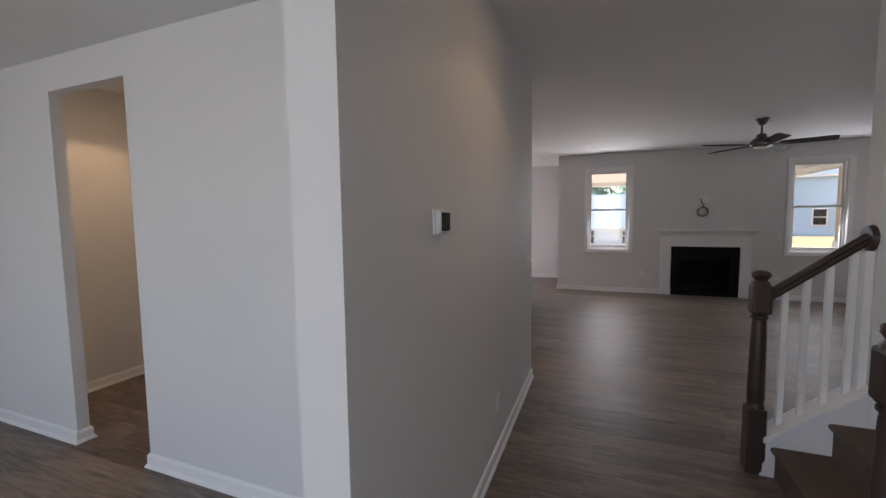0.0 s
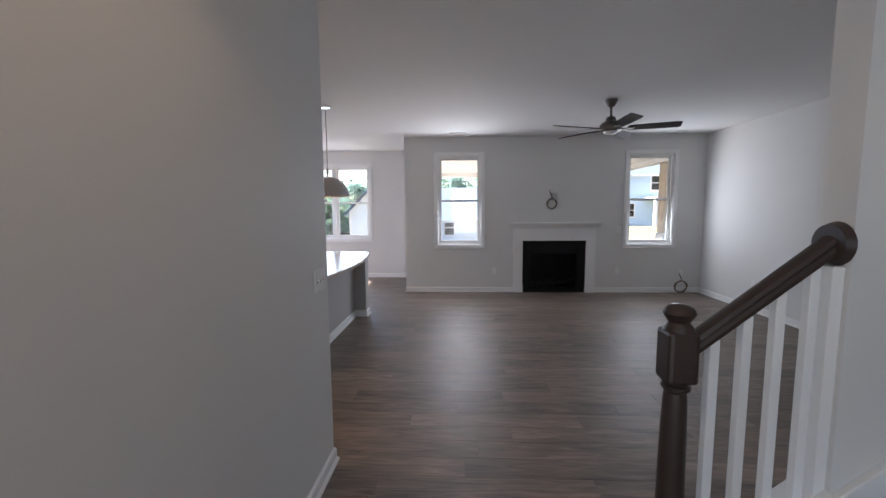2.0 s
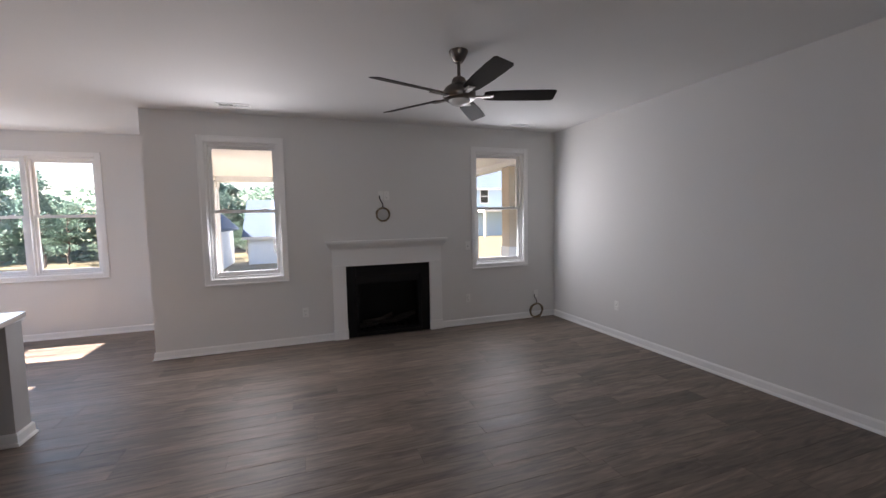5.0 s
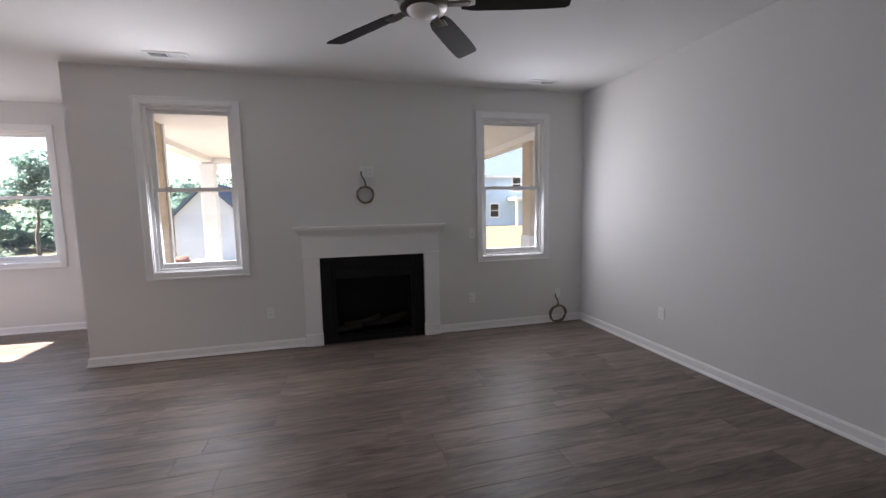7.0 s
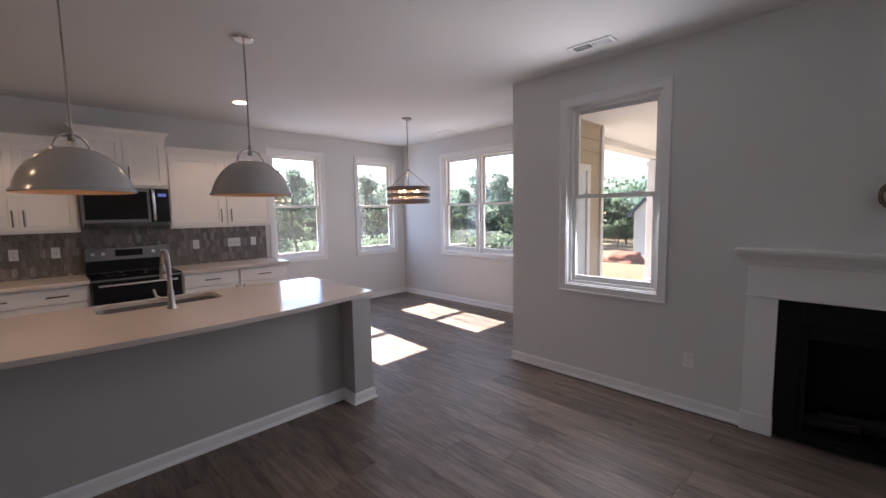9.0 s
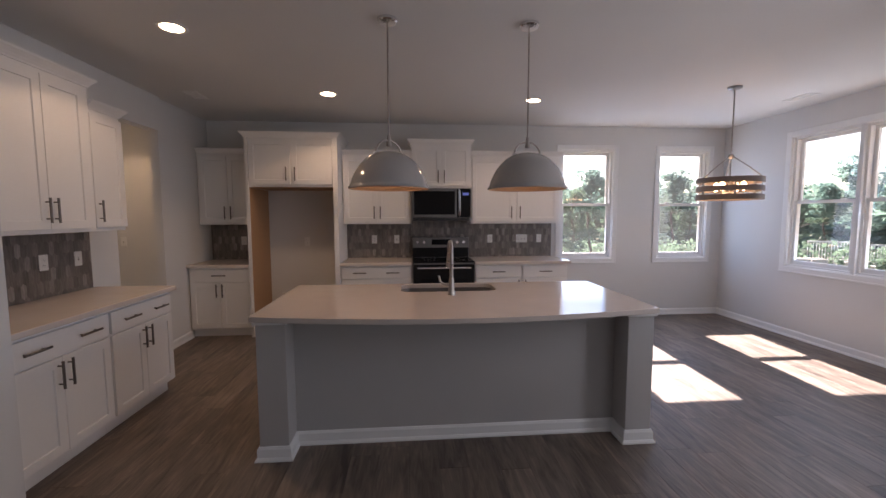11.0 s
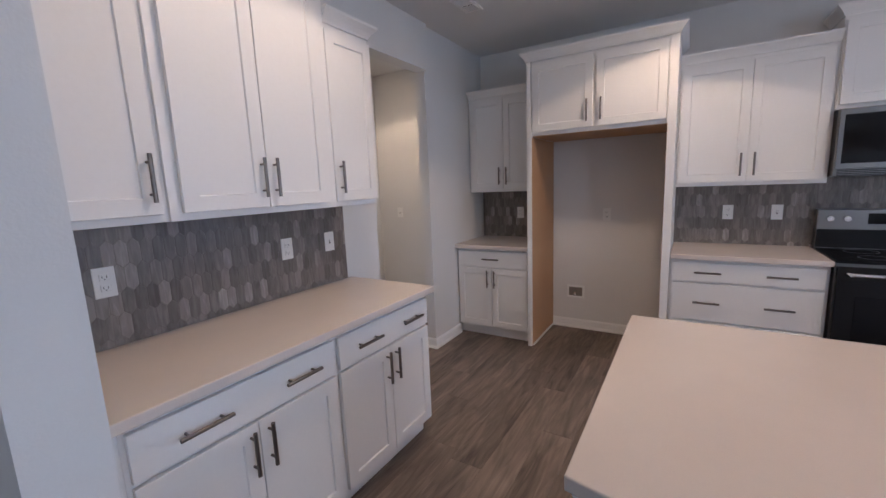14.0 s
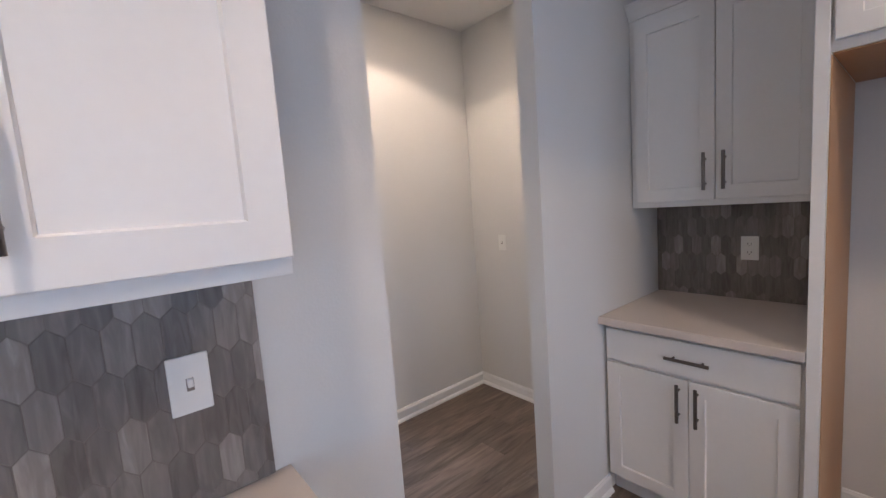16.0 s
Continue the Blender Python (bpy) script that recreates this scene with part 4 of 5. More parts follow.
slab("island_worktop", bow + [(IX0, IY1), (IX0, IY0)], 0.880, TOP, "off-white quartz island top with a bowed bar edge", rounded(SX0, SX1, SY0, SY1, 0.07))
e = thing("kitchen_island", pose(0, 0, 0), "grey-white panelled island with end posts and a recessed bar side", "kitchen island")
PX = -1.50
part("back_panel", boxes((PX - 0.09, PX, 4.845, 7.02, 0.0, 0.878), bev=0.002), M_PANEL, e)
for y0, y1 in ((4.668, 4.845), (7.02, 7.195)):
    part("end_wall", boxes((-2.36, IX1 - 0.02, y0, y1, 0.0, 0.878), bev=0.003), M_PANEL, e)
part("cabinet_body", boxes((-2.38, PX - 0.09, 4.86, 5.48, 0.10, 0.878), (-2.38, PX - 0.09, 6.35, 7.02, 0.10, 0.878), (-2.38, -2.368, 5.48, 6.35, 0.10, 0.878), (-2.32, PX - 0.09, 4.86, 7.02, 0.0, 0.10)), M_CAB, e)
bp = [(IX1 - 0.02, 4.668), (IX1 - 0.02, 4.845), (PX, 4.845), (PX, 7.02), (IX1 - 0.02, 7.02), (IX1 - 0.02, 7.195), (-2.36, 7.195)]
part("base_moulding", sweep(bmesh.new(), BASE, [(-2.36, 4.668, 0)] + [(x, y, 0) for x, y in bp]), M_TRIM, e, "white base moulding")
part("cap_moulding", sweep(bmesh.new(), [(0, 0.855), (0.010, 0.858), (0.016, 0.878), (0, 0.878)], [(-2.36, 4.668, 0)] + [(x, y, 0) for x, y in bp]), M_TRIM, e)

e = thing("kitchen_sink", pose(0, 0, 0), "undermount stainless sink with rounded corners in the island", "sink")
bm = bmesh.new()
rings = [[bm.verts.new((x, y, z)) for x, y in rounded(SX0 - g, SX1 + g, SY0 - g, SY1 + g, 0.075 + g)] for g, z in ((0.02, 0.879), (0.004, 0.879), (0.0, 0.86), (-0.008, 0.70), (-0.05, 0.685))]
for a, b in zip(rings, rings[1:]):
    for i in range(len(a)):
        bm.faces.new((a[i], a[(i + 1) % len(a)], b[(i + 1) % len(b)], b[i]))
bm.faces.new(rings[-1])
part("basin", bm, M_SINK, e, smooth=50)
part("drain", lathe(bmesh.new(), [(0.0, 0.690), (0.03, 0.690), (0.045, 0.688), (0.045, 0.684)], 24, ((SX0 + SX1) / 2, (SY0 + SY1) / 2)), M_CHROME, e, smooth=40)

e = thing("kitchen_faucet", pose(-1.87, 5.915, TOP), "tall gooseneck pull-down faucet in brushed nickel", "faucet")
part("base", lathe(bmesh.new(), [(0.0, 0), (0.03, 0), (0.03, 0.006), (0.024, 0.02), (0.021, 0.06), (0.021, 0.11), (0.016, 0.13), (0.0, 0.13)]), M_NICKEL, e, smooth=40)
pts = [(0, 0, 0.11), (0, 0, 0.20), (0, 0, 0.29)] + [(-0.095 + 0.095 * math.cos(t), 0, 0.30 + 0.095 * math.sin(t)) for t in [math.pi * k / 14 for k in range(15)]] + [(-0.197, 0, 0.275)]
part("spout", tube(bmesh.new(), pts, 0.0145, 14), M_NICKEL, e, smooth=60)
part("spray_head", cyl(bmesh.new(), (-0.195, 0, 0.29), (-0.205, 0, 0.19), 0.0165, 0.023, 18), M_NICKEL, e, smooth=40)
lv = part("lever", tube(bmesh.new(), [(0, -0.018, 0.075), (0.0, -0.055, 0.08), (0.0, -0.085, 0.10), (0.0, -0.095, 0.145)], 0.008, 10), M_NICKEL, e, smooth=60)


# ---- microwave and range ----
e = thing("microwave", pose(FAR, 5.628, 1.44, rz=90), "stainless over-the-range microwave with a black glass door", "microwave")
part("body", boxes((0.0, 0.792, -0.385, -0.003, 0.0, 0.435), bev=0.004), M_STEEL, e)
dr = part("door", boxes((0.004, 0.60, -0.405, -0.386, 0.05, 0.43), bev=0.004), M_STEEL, e)
part("door_glass", boxes((0.03, 0.575, -0.409, -0.404, 0.085, 0.395), bev=0.003), M_DARKGLASS, dr, "black glass")
part("handle", tube(bmesh.new(), [(0.632, -0.405, 0.07), (0.632, -0.435, 0.09), (0.632, -0.445, 0.24), (0.632, -0.435, 0.39), (0.632, -0.405, 0.41)], 0.017, 12), M_CHROME, e, "curved chrome handle", smooth=60)
cp = part("control_panel", boxes((0.604, 0.788, -0.405, -0.386, 0.05, 0.43), bev=0.003), M_DARKGLASS, e, "black glass control panel")
part("display", boxes((0.68, 0.76, -0.4075, -0.405, 0.34, 0.375)), M_SCREEN, cp, "blue clock display")
part("vent_grille", boxes(*[(0.02, 0.77, -0.40 + 0.001 * k, -0.387, 0.006 + 0.011 * k, 0.012 + 0.011 * k) for k in range(4)]), M_BLACK, e)

e = thing("range", pose(FAR, 5.637, 0, rz=90), "freestanding stainless electric range with a black glass top", "range")
part("body", boxes((0.0, 0.797, -0.63, -0.02, 0.06, 0.905), bev=0.003), M_STEEL, e)
part("cooktop", boxes((0.0, 0.797, -0.64, -0.09, 0.905, 0.922), bev=0.004), M_DARKGLASS, e, "black glass cooktop")
bg = part("backguard", boxes((0.0, 0.797, -0.09, -0.018, 0.905, 1.205), bev=0.006), M_STEEL, e)
part("lower_guard", boxes((0.004, 0.793, -0.095, -0.088, 0.925, 1.06), bev=0.002), M_BLACK, bg, "black glass lower guard")
part("display", boxes((0.27, 0.53, -0.094, -0.089, 1.10, 1.175), bev=0.002), M_DARKGLASS, bg)
for x in (0.07, 0.16, 0.63, 0.72):
    part("knob", cyl(bmesh.new(), (x, -0.088, 1.138), (x, -0.118, 1.138), 0.022, 0.019, 20), M_CHROME, bg, "chrome knob", smooth=40)
for x, y, r in ((0.22, -0.22, 0.085), (0.58, -0.22, 0.075), (0.22, -0.47, 0.075), (0.58, -0.47, 0.10)):
    part("burner_ring", lathe(bmesh.new(), [(r, 0.9222), (r + 0.003, 0.9226), (r + 0.006, 0.9222)], 40, (x, y)), M_STEEL, e, "thin grey burner ring")
od = part("oven_door", boxes((0.006, 0.791, -0.665, -0.631, 0.26, 0.885), bev=0.005), M_BLACK, e, "black oven door")
part("door_trim", boxes((0.006, 0.791, -0.668, -0.640, 0.80, 0.884), bev=0.003), M_BLACK, od)
part("window", boxes((0.10, 0.70, -0.668, -0.664, 0.36, 0.70), bev=0.002), M_DARKGLASS, od)
part("handle", tube(bmesh.new(), [(0.05, -0.665, 0.845), (0.06, -0.71, 0.845), (0.737, -0.71, 0.845), (0.747, -0.665, 0.845)], 0.013, 12), M_CHROME, od, "steel bar handle", smooth=60)
part("drawer", boxes((0.006, 0.791, -0.66, -0.631, 0.07, 0.25), bev=0.004), M_STEEL, e)
part("foot", boxes((0.03, 0.08, -0.60, -0.55, 0.0, 0.06), (0.717, 0.767, -0.60, -0.55, 0.0, 0.06), (0.03, 0.08, -0.1, -0.05, 0.0, 0.06), (0.717, 0.767, -0.1, -0.05, 0.0, 0.06)), M_BLACK, e)


# ---- stairs ----
RISE, RUN, SX, SYA, SYB = 0.19, 0.257, 0.815, 1.54, 2.668
e = thing("staircase", pose(0, 0, 0), "straight staircase covered in taupe carpet", "staircase", "", "")
for k in range(11):
    x = SX + RUN * k
    z = RISE * (k + 1)
    prof = [(x + 0.02, z - RISE), (x + 0.02, z - 0.045), (x + 0.004, z - 0.035), (x - 0.006, z - 0.020), (x - 0.002, z - 0.004), (x + 0.012, z), (x + RUN + 0.02, z), (x + RUN + 0.02, z - RISE)]
    bm = bmesh.new()
    a = [bm.verts.new((px, SYA, pz)) for px, pz in prof]
    b = [bm.verts.new((px, SYB, pz)) for px, pz in prof]
    n = len(prof)
    for i in range(n):
        bm.faces.new((a[i], a[(i + 1) % n], b[(i + 1) % n], b[i]))
    bm.faces.new(a)
    bm.faces.new(b[::-1])
    part("carpeted_step", bm, M_CARPET, e)
part("stringer_fill", boxes(*[(SX + 0.03 + RUN * k, SX + RUN * (k + 1) + 0.03, SYA + 0.01, SYB - 0.01, 0.0, RISE * k) for k in range(1, 11)]), M_TRIM, e)
SL = RISE / RUN


def sloped(x0, x1, y0, y1, f0, f1):
    """A board between two heights that follow the stair's slope."""
    bm = bmesh.new()
    vs = [bm.verts.new((x, y, f(x))) for x in (x0, x1) for y in (y0, y1) for f in (f0, f1)]
    for f in ((0, 1, 3, 2), (4, 6, 7, 5), (0, 4, 5, 1), (2, 3, 7, 6), (0, 2, 6, 4), (1, 5, 7, 3)):
        bm.faces.new([vs[i] for i in f])
    bmesh.ops.bevel(bm, geom=bm.edges[:], offset=0.003, segments=1, affect="EDGES")
    return bm


SK = lambda x: 0.255 + (x - 0.80) * 0.80
tagged(part("wall_stair_knee", sloped(0.79, 1.24, 2.672, 2.80, lambda x: -0.05, lambda x: SK(x) - 0.03), M_TRIM), "low white knee wall that carries the balusters", "knee wall", kind="structure")
tagged(part("trim_knee_cap", sloped(0.775, 1.24, 2.655, 2.815, lambda x: SK(x) - 0.03, SK), M_TRIM), "white sloped cap on the stair knee wall", "trim", kind="structure")
tagged(part("trim_stair_skirt", sloped(1.24, 4.1, 2.682, 2.70, lambda x: SK(x) - 0.34, lambda x: SK(x) - 0.02), M_TRIM), "white sloped skirt board along the stair wall", "trim", kind="structure")
tagged(part("trim_stair_bead", sloped(1.24, 4.1, 2.674, 2.70, lambda x: SK(x) - 0.05, lambda x: SK(x) - 0.012), M_TRIM), "white moulded bead on the stair skirt", "trim", kind="structure")
baseboard((0.79, 2.80), (0.79, 2.672))


def newel(x, y, label):
    e = thing("newel_post", pose(x, y, 0), label, "newel post", "newel posts")
    part("lower_block", boxes((-0.049, 0.049, -0.049, 0.049, 0.0, 0.40), bev=0.006), M_RAIL, e)
    part("turned_shaft", lathe(bmesh.new(), [(0.048, 0.395), (0.046, 0.415), (0.040, 0.43), (0.046, 0.45), (0.045, 0.52), (0.041, 0.75), (0.037, 0.91), (0.034, 0.935), (0.044, 0.945), (0.044, 0.957), (0.036, 0.962), (0.05, 0.975)], 24), M_RAIL, e, smooth=35)
    part("upper_block", boxes((-0.049, 0.049, -0.049, 0.049, 0.97, 1.145), bev=0.014), M_RAIL, e)
    part("cap", lathe(bmesh.new(), [(0.047, 1.14), (0.044, 1.155), (0.032, 1.17), (0.040, 1.182), (0.050, 1.20), (0.044, 1.215), (0.026, 1.226), (0.0, 1.229)], 24), M_RAIL, e, smooth=40)
    return e


newel(0.742, 2.725, "dark stained turned oak newel post at the stair foot")
newel(0.71, 1.475, "dark stained turned oak newel post on the open stair side")


def handrail(y, a, b, name_label):
    e = thing("handrail", pose(0, 0, 0), name_label, "handrail", "handrails")
    prof = [(-0.030, -0.030), (0.030, -0.030), (0.033, -0.012), (0.026, 0.002), (0.032, 0.014), (0.026, 0.030), (0.010, 0.037), (-0.010, 0.037), (-0.026, 0.030), (-0.032, 0.014), (-0.026, 0.002), (-0.033, -0.012)]
    bm = bmesh.new()
    r = [[bm.verts.new((x, y + o, z + h)) for o, h in prof] for x, z in (a, b)]
    for i in range(len(prof)):
        bm.faces.new((r[0][i], r[0][(i + 1) % len(prof)], r[1][(i + 1) % len(prof)], r[1][i]))
    bm.faces.new(r[0])
    bm.faces.new(r[1][::-1])
    part("rail", bm, M_RAIL, e, smooth=40)
    return e


RZ = lambda x: 1.065 + (x - 0.78) * 0.80
h1 = handrail(2.755, (0.775, RZ(0.775)), (1.225, RZ(1.225)), "dark stained oak handrail rising to a round wall rosette")
bm = bmesh.new()
cyl(bm, (1.238, 2.755, RZ(1.225)), (1.212, 2.755, RZ(1.225)), 0.072, 0.062, 28)
part("rosette", bm, M_RAIL, h1, "round turned wall rosette", smooth=40)
handrail(1.475, (0.75, RZ(0.75)), (2.6, RZ(2.6)), "dark stained oak handrail on the open stair side")


def baluster(x, y):
    z0, z1 = SK(x) - 0.02, RZ(x) - 0.025
    bm = boxes((x - 0.016, x + 0.016, y - 0.016, y + 0.016, z0, z1), bev=0.003)
    return tagged(part("baluster", bm, M_TRIM), "square white wooden baluster under the handrail", "baluster", "stair balusters")


for x in (0.865, 0.965, 1.065, 1.165):
    baluster(x, 2.745)
tagged(part("baluster", boxes((1.20, 1.239, 2.715, 2.80, SK(1.22) - 0.02, RZ(1.20) - 0.05), bev=0.003), M_TRIM), "wide white half post against the stair wall end", "baluster", "stair balusters")
for k in range(12):
    x = 0.86 + 0.13 * k
    zt = RISE * (1 + max(0, math.floor((x - SX) / RUN)))
    tagged(part("baluster", boxes((x - 0.016, x + 0.016, 1.459, 1.491, zt - 0.01, RZ(x) - 0.025), bev=0.003), M_TRIM), "square white wooden baluster on the open stair side", "baluster", "stair balusters")


# ---- outdoors ----
def ground_z(x, y):
    """The yard falls away to the north and west, more steeply towards the west."""
    d = max(0.0, max((y - 14.5) / 26.0, (-x - 8.0) / 26.0))
    side = min(1.0, max(0.0, (14.0 - x) / 14.0))
    return -0.34 - (0.40 + 1.65 * side) * min(1.0, d)


M_GRASS = paint("dry_grass", (0.105, 0.085, 0.038), 0.95, 1.0, 30, 0.4, big=0.35)
bm = bmesh.new()
xs = [-400, -150, -70, -40, -34, -28, -22, -16, -12, -8, -4, 0, 3, 6, 9, 12, 14, 20, 26, 34, 60, 150, 400]
ys = [-400, -120, -30, -8, -2.75, 4, 10.46, 14.5, 17, 19, 21, 23, 25, 28, 31, 34, 37, 40.5, 45, 60, 100, 180, 400]
gv = [[bm.verts.new((x, y, ground_z(x, y))) for x in xs] for y in ys]
for j in range(len(ys) - 1):
    for i in range(len(xs) - 1):
        bm.faces.new((gv[j][i], gv[j][i + 1], gv[j + 1][i + 1], gv[j + 1][i]))
tagged(part("ground", bm, M_GRASS, smooth=60), "sloping yard of dry yellow-green grass", "ground", kind="structure")

M_SIDING_TAN = paint("tan_lap_siding", (0.42, 0.34, 0.25), 0.7, 0.2, 30, 0.05)
M_SIDING_BLUE = paint("blue_grey_siding", (0.36, 0.48, 0.60), 0.7, 0.1, 20, 0.05)
M_SIDING_WHITE = paint("pale_siding", (0.60, 0.66, 0.72), 0.7, 0.1, 20, 0.05)
M_ROOF = paint("grey_shingle", (0.085, 0.12, 0.17), 0.95, 0.6, 14, 0.18)
M_ROOF.node_tree.nodes["Principled BSDF"].inputs["Specular IOR Level"].default_value = 0.1
M_CONCRETE = paint("concrete", (0.32, 0.30, 0.285), 0.9, 0.4, 60, 0.08)
M_PORCH = paint("porch_white", (0.66, 0.66, 0.655), 0.6, 0.1, 40, 0.03)

# covered porch behind the living room
tagged(part("porch_slab", boxes((-0.85, 4.75, LIV + 0.15, 10.46, -0.45, -0.06), (-1.45, 4.75, 10.46, 14.2, -0.45, -0.06)), M_CONCRETE), "grey concrete porch slab", "porch slab", kind="structure")
tagged(part("porch_ceiling", boxes((-0.85, 4.6, LIV + 0.15, 10.46, 2.60, 2.75), (-1.4, 4.6, 10.46, 14.2, 2.60, 2.75)), M_PORCH), "white boarded porch ceiling", "porch ceiling", kind="structure")
tagged(part("porch_beam", boxes((-1.4, 4.6, 13.9, 14.15, 2.48, 2.60), (4.35, 4.6, LIV + 0.15, 13.9, 2.50, 2.60), (-1.4, -1.15, 10.47, 13.9, 2.50, 2.60)), M_PORCH), "white porch beam under the ceiling", "beam", kind="structure")
# The pale lower block puts shading on the tan pier into colour and shape.
e = thing("porch_pier", pose(4.56, 10.5, -0.06), "square porch pier in tan siding, lower part coloured pale as shading", "pier")
part("shaft", boxes((-0.15, 0.15, -0.15, 0.15, 1.02, 2.56), bev=0.006), M_SIDING_TAN, e)
part("base", boxes((-0.17, 0.17, -0.17, 0.17, 0.0, 1.02), bev=0.006), M_PORCH, e, "lower part coloured pale as shading")
e = thing("house_siding", pose(0, 0, 0), "tan horizontal lap siding on the nook's outer wall", "siding", "", "structure")
for k in range(20):
    z = -0.3 + 0.15 * k
    bm = bmesh.new()
    vs = [bm.verts.new(c) for c in ((-0.849, LIV + 0.15, z), (-0.820, LIV + 0.15, z), (-0.832, LIV + 0.15, z + 0.155), (-0.849, LIV + 0.15, z + 0.155), (-0.849, 10.46, z), (-0.820, 10.46, z), (-0.832, 10.46, z + 0.155), (-0.849, 10.46, z + 0.155))]
    for f in ((0, 1, 2, 3), (4, 7, 6, 5), (0, 4, 5, 1), (1, 5, 6, 2), (2, 6, 7, 3), (3, 7, 4, 0)):
        bm.faces.new([vs[i] for i in f])
    part("siding_board", bm, M_SIDING_TAN, e)
part("corner_board", boxes((-0.86, -0.80, 10.40, 10.47, -0.3, 2.7), bev=0.003), M_PORCH, e, "white corner board")
e = thing("door_1", pose(-0.82, 9.05, -0.05, rz=90), "white half-glazed porch door in the tan siding", "door", "", "structure")
part("frame", boxes((0, 0.08, -0.04, 0, 0, 2.13), (0.92, 1.0, -0.04, 0, 0, 2.13), (0.08, 0.92, -0.04, 0, 2.05, 2.13), bev=0.003), M_PORCH, e)
part("leaf", boxes((0.08, 0.92, -0.02, 0, 0.02, 2.05), bev=0.003), M_SIDING_WHITE, e, "pale grey door leaf")


def porch_post(x, y):
    e = thing("porch_post", pose(x, y, -0.06), "square white porch post", "post", "porch posts")
    part("shaft", boxes((-0.13, 0.13, -0.13, 0.13, 0, 2.54), bev=0.006), M_PORCH, e)
    part("plinth", boxes((-0.155, 0.155, -0.155, 0.155, 0, 0.20), bev=0.006), M_PORCH, e)
    part("capital", boxes((-0.155, 0.155, -0.155, 0.155, 2.42, 2.53), bev=0.006), M_PORCH, e)


porch_post(-1.27, 14.0)
porch_post(4.47, 14.0)


def far_window(parent, x, z, w, h, y):
    o = part("window", boxes((x - w / 2 - 0.12, x + w / 2 + 0.12, y - 0.05, y, z - 0.12, z + h + 0.12)), M_PORCH, parent, "white framed window")
    part("pane", boxes((x - w / 2, x + w / 2, y - 0.08, y - 0.04, z, z + h / 2 - 0.05), (x - w / 2, x + w / 2, y - 0.08, y - 0.04, z + h / 2 + 0.05, z + h)), M_DARKGLASS, o, "dark reflecting panes")


def house(name, m, w, d, h, ridge, wallmat, windows, gable_front, label, porch=None, base=-0.2):
    """A house with its front at y = 0: walls, gabled roof, windows, eaves."""
    e = thing(name, m, label, "house", "neighbouring houses")
    bm = boxes((0, w, 0, d, base, h))
    if gable_front:
        vs = [bm.verts.new(c) for c in ((0, 0, h), (w, 0, h), (w / 2, 0, ridge), (0, d, h), (w, d, h), (w / 2, d, ridge))]
    else:
        vs = [bm.verts.new(c) for c in ((0, 0, h), (0, d, h), (0, d / 2, ridge), (w, 0, h), (w, d, h), (w, d / 2, ridge))]
    bm.faces.new((vs[0], vs[1], vs[2]))
    bm.faces.new((vs[3], vs[4], vs[5]))
    part("wall", bm, wallmat, e)
    n = round((h - base) / 0.28)
    part("siding_laps", boxes(*[(-0.01, w + 0.01, -0.02, d + 0.01, base + k * (h - base) / n, base + k * (h - base) / n + 0.05) for k in range(1, n)]), wallmat, e)
    bm = bmesh.new()
    o, t = 0.45, 0.22
    if gable_front:
        s = (ridge - h) / (w / 2)
        secs = [[(-o, h - o * s), (w / 2, ridge), (w / 2, ridge + t), (-o, h - o * s + t)], [(w / 2, ridge), (w + o, h - o * s), (w + o, h - o * s + t), (w / 2, ridge + t)]]
        for sec in secs:
            a = [bm.verts.new((x, -o, z)) for x, z in sec]
            b = [bm.verts.new((x, d + o, z)) for x, z in sec]
            for i in range(4):
                bm.faces.new((a[i], a[(i + 1) % 4], b[(i + 1) % 4], b[i]))
            bm.faces.new(a)
            bm.faces.new(b)
    else:
        s = (ridge - h) / (d / 2)
        secs = [[(-o, h - o * s), (d / 2, ridge), (d / 2, ridge + t), (-o, h - o * s + t)], [(d / 2, ridge), (d + o, h - o * s), (d + o, h - o * s + t), (d / 2, ridge + t)]]
        for sec in secs:
            a = [bm.verts.new((-o, y, z)) for y, z in sec]
            b = [bm.verts.new((w + o, y, z)) for y, z in sec]
            for i in range(4):
                bm.faces.new((a[i], a[(i + 1) % 4], b[(i + 1) % 4], b[i]))
            bm.faces.new(a)
            bm.faces.new(b)
    part("roof", bm, M_ROOF, e, "blue-grey shingle roof")
    part("fascia", boxes((-0.47, w + 0.47, -0.50, -0.455, h - o * s - 0.05, h - o * s + 0.2), (-0.05, 0.1, -0.04, 0, base, h), (w - 0.1, w + 0.05, -0.04, 0, base, h)) if not gable_front else boxes((-0.05, 0.12, -0.04, 0, base, h), (w - 0.12, w + 0.05, -0.04, 0, base, h)), M_PORCH, e, "white trim boards")
    for x, z, ww, hh in windows:
        far_window(e, x, z, ww, hh, -0.0)
    if porch:
        x0, x1, dep, ph = porch
        part("porch_roof", boxes((x0, x1, -dep, -0.01, ph, ph + 0.35), bev=0.03), M_PORCH, e, "white flat porch roof")
        for x in (x0 + 0.2, x1 - 0.2):
            part("porch_post", boxes((x - 0.14, x + 0.14, -dep + 0.1, -dep + 0.38, base, ph)), M_PORCH, e, "white post")
    return e


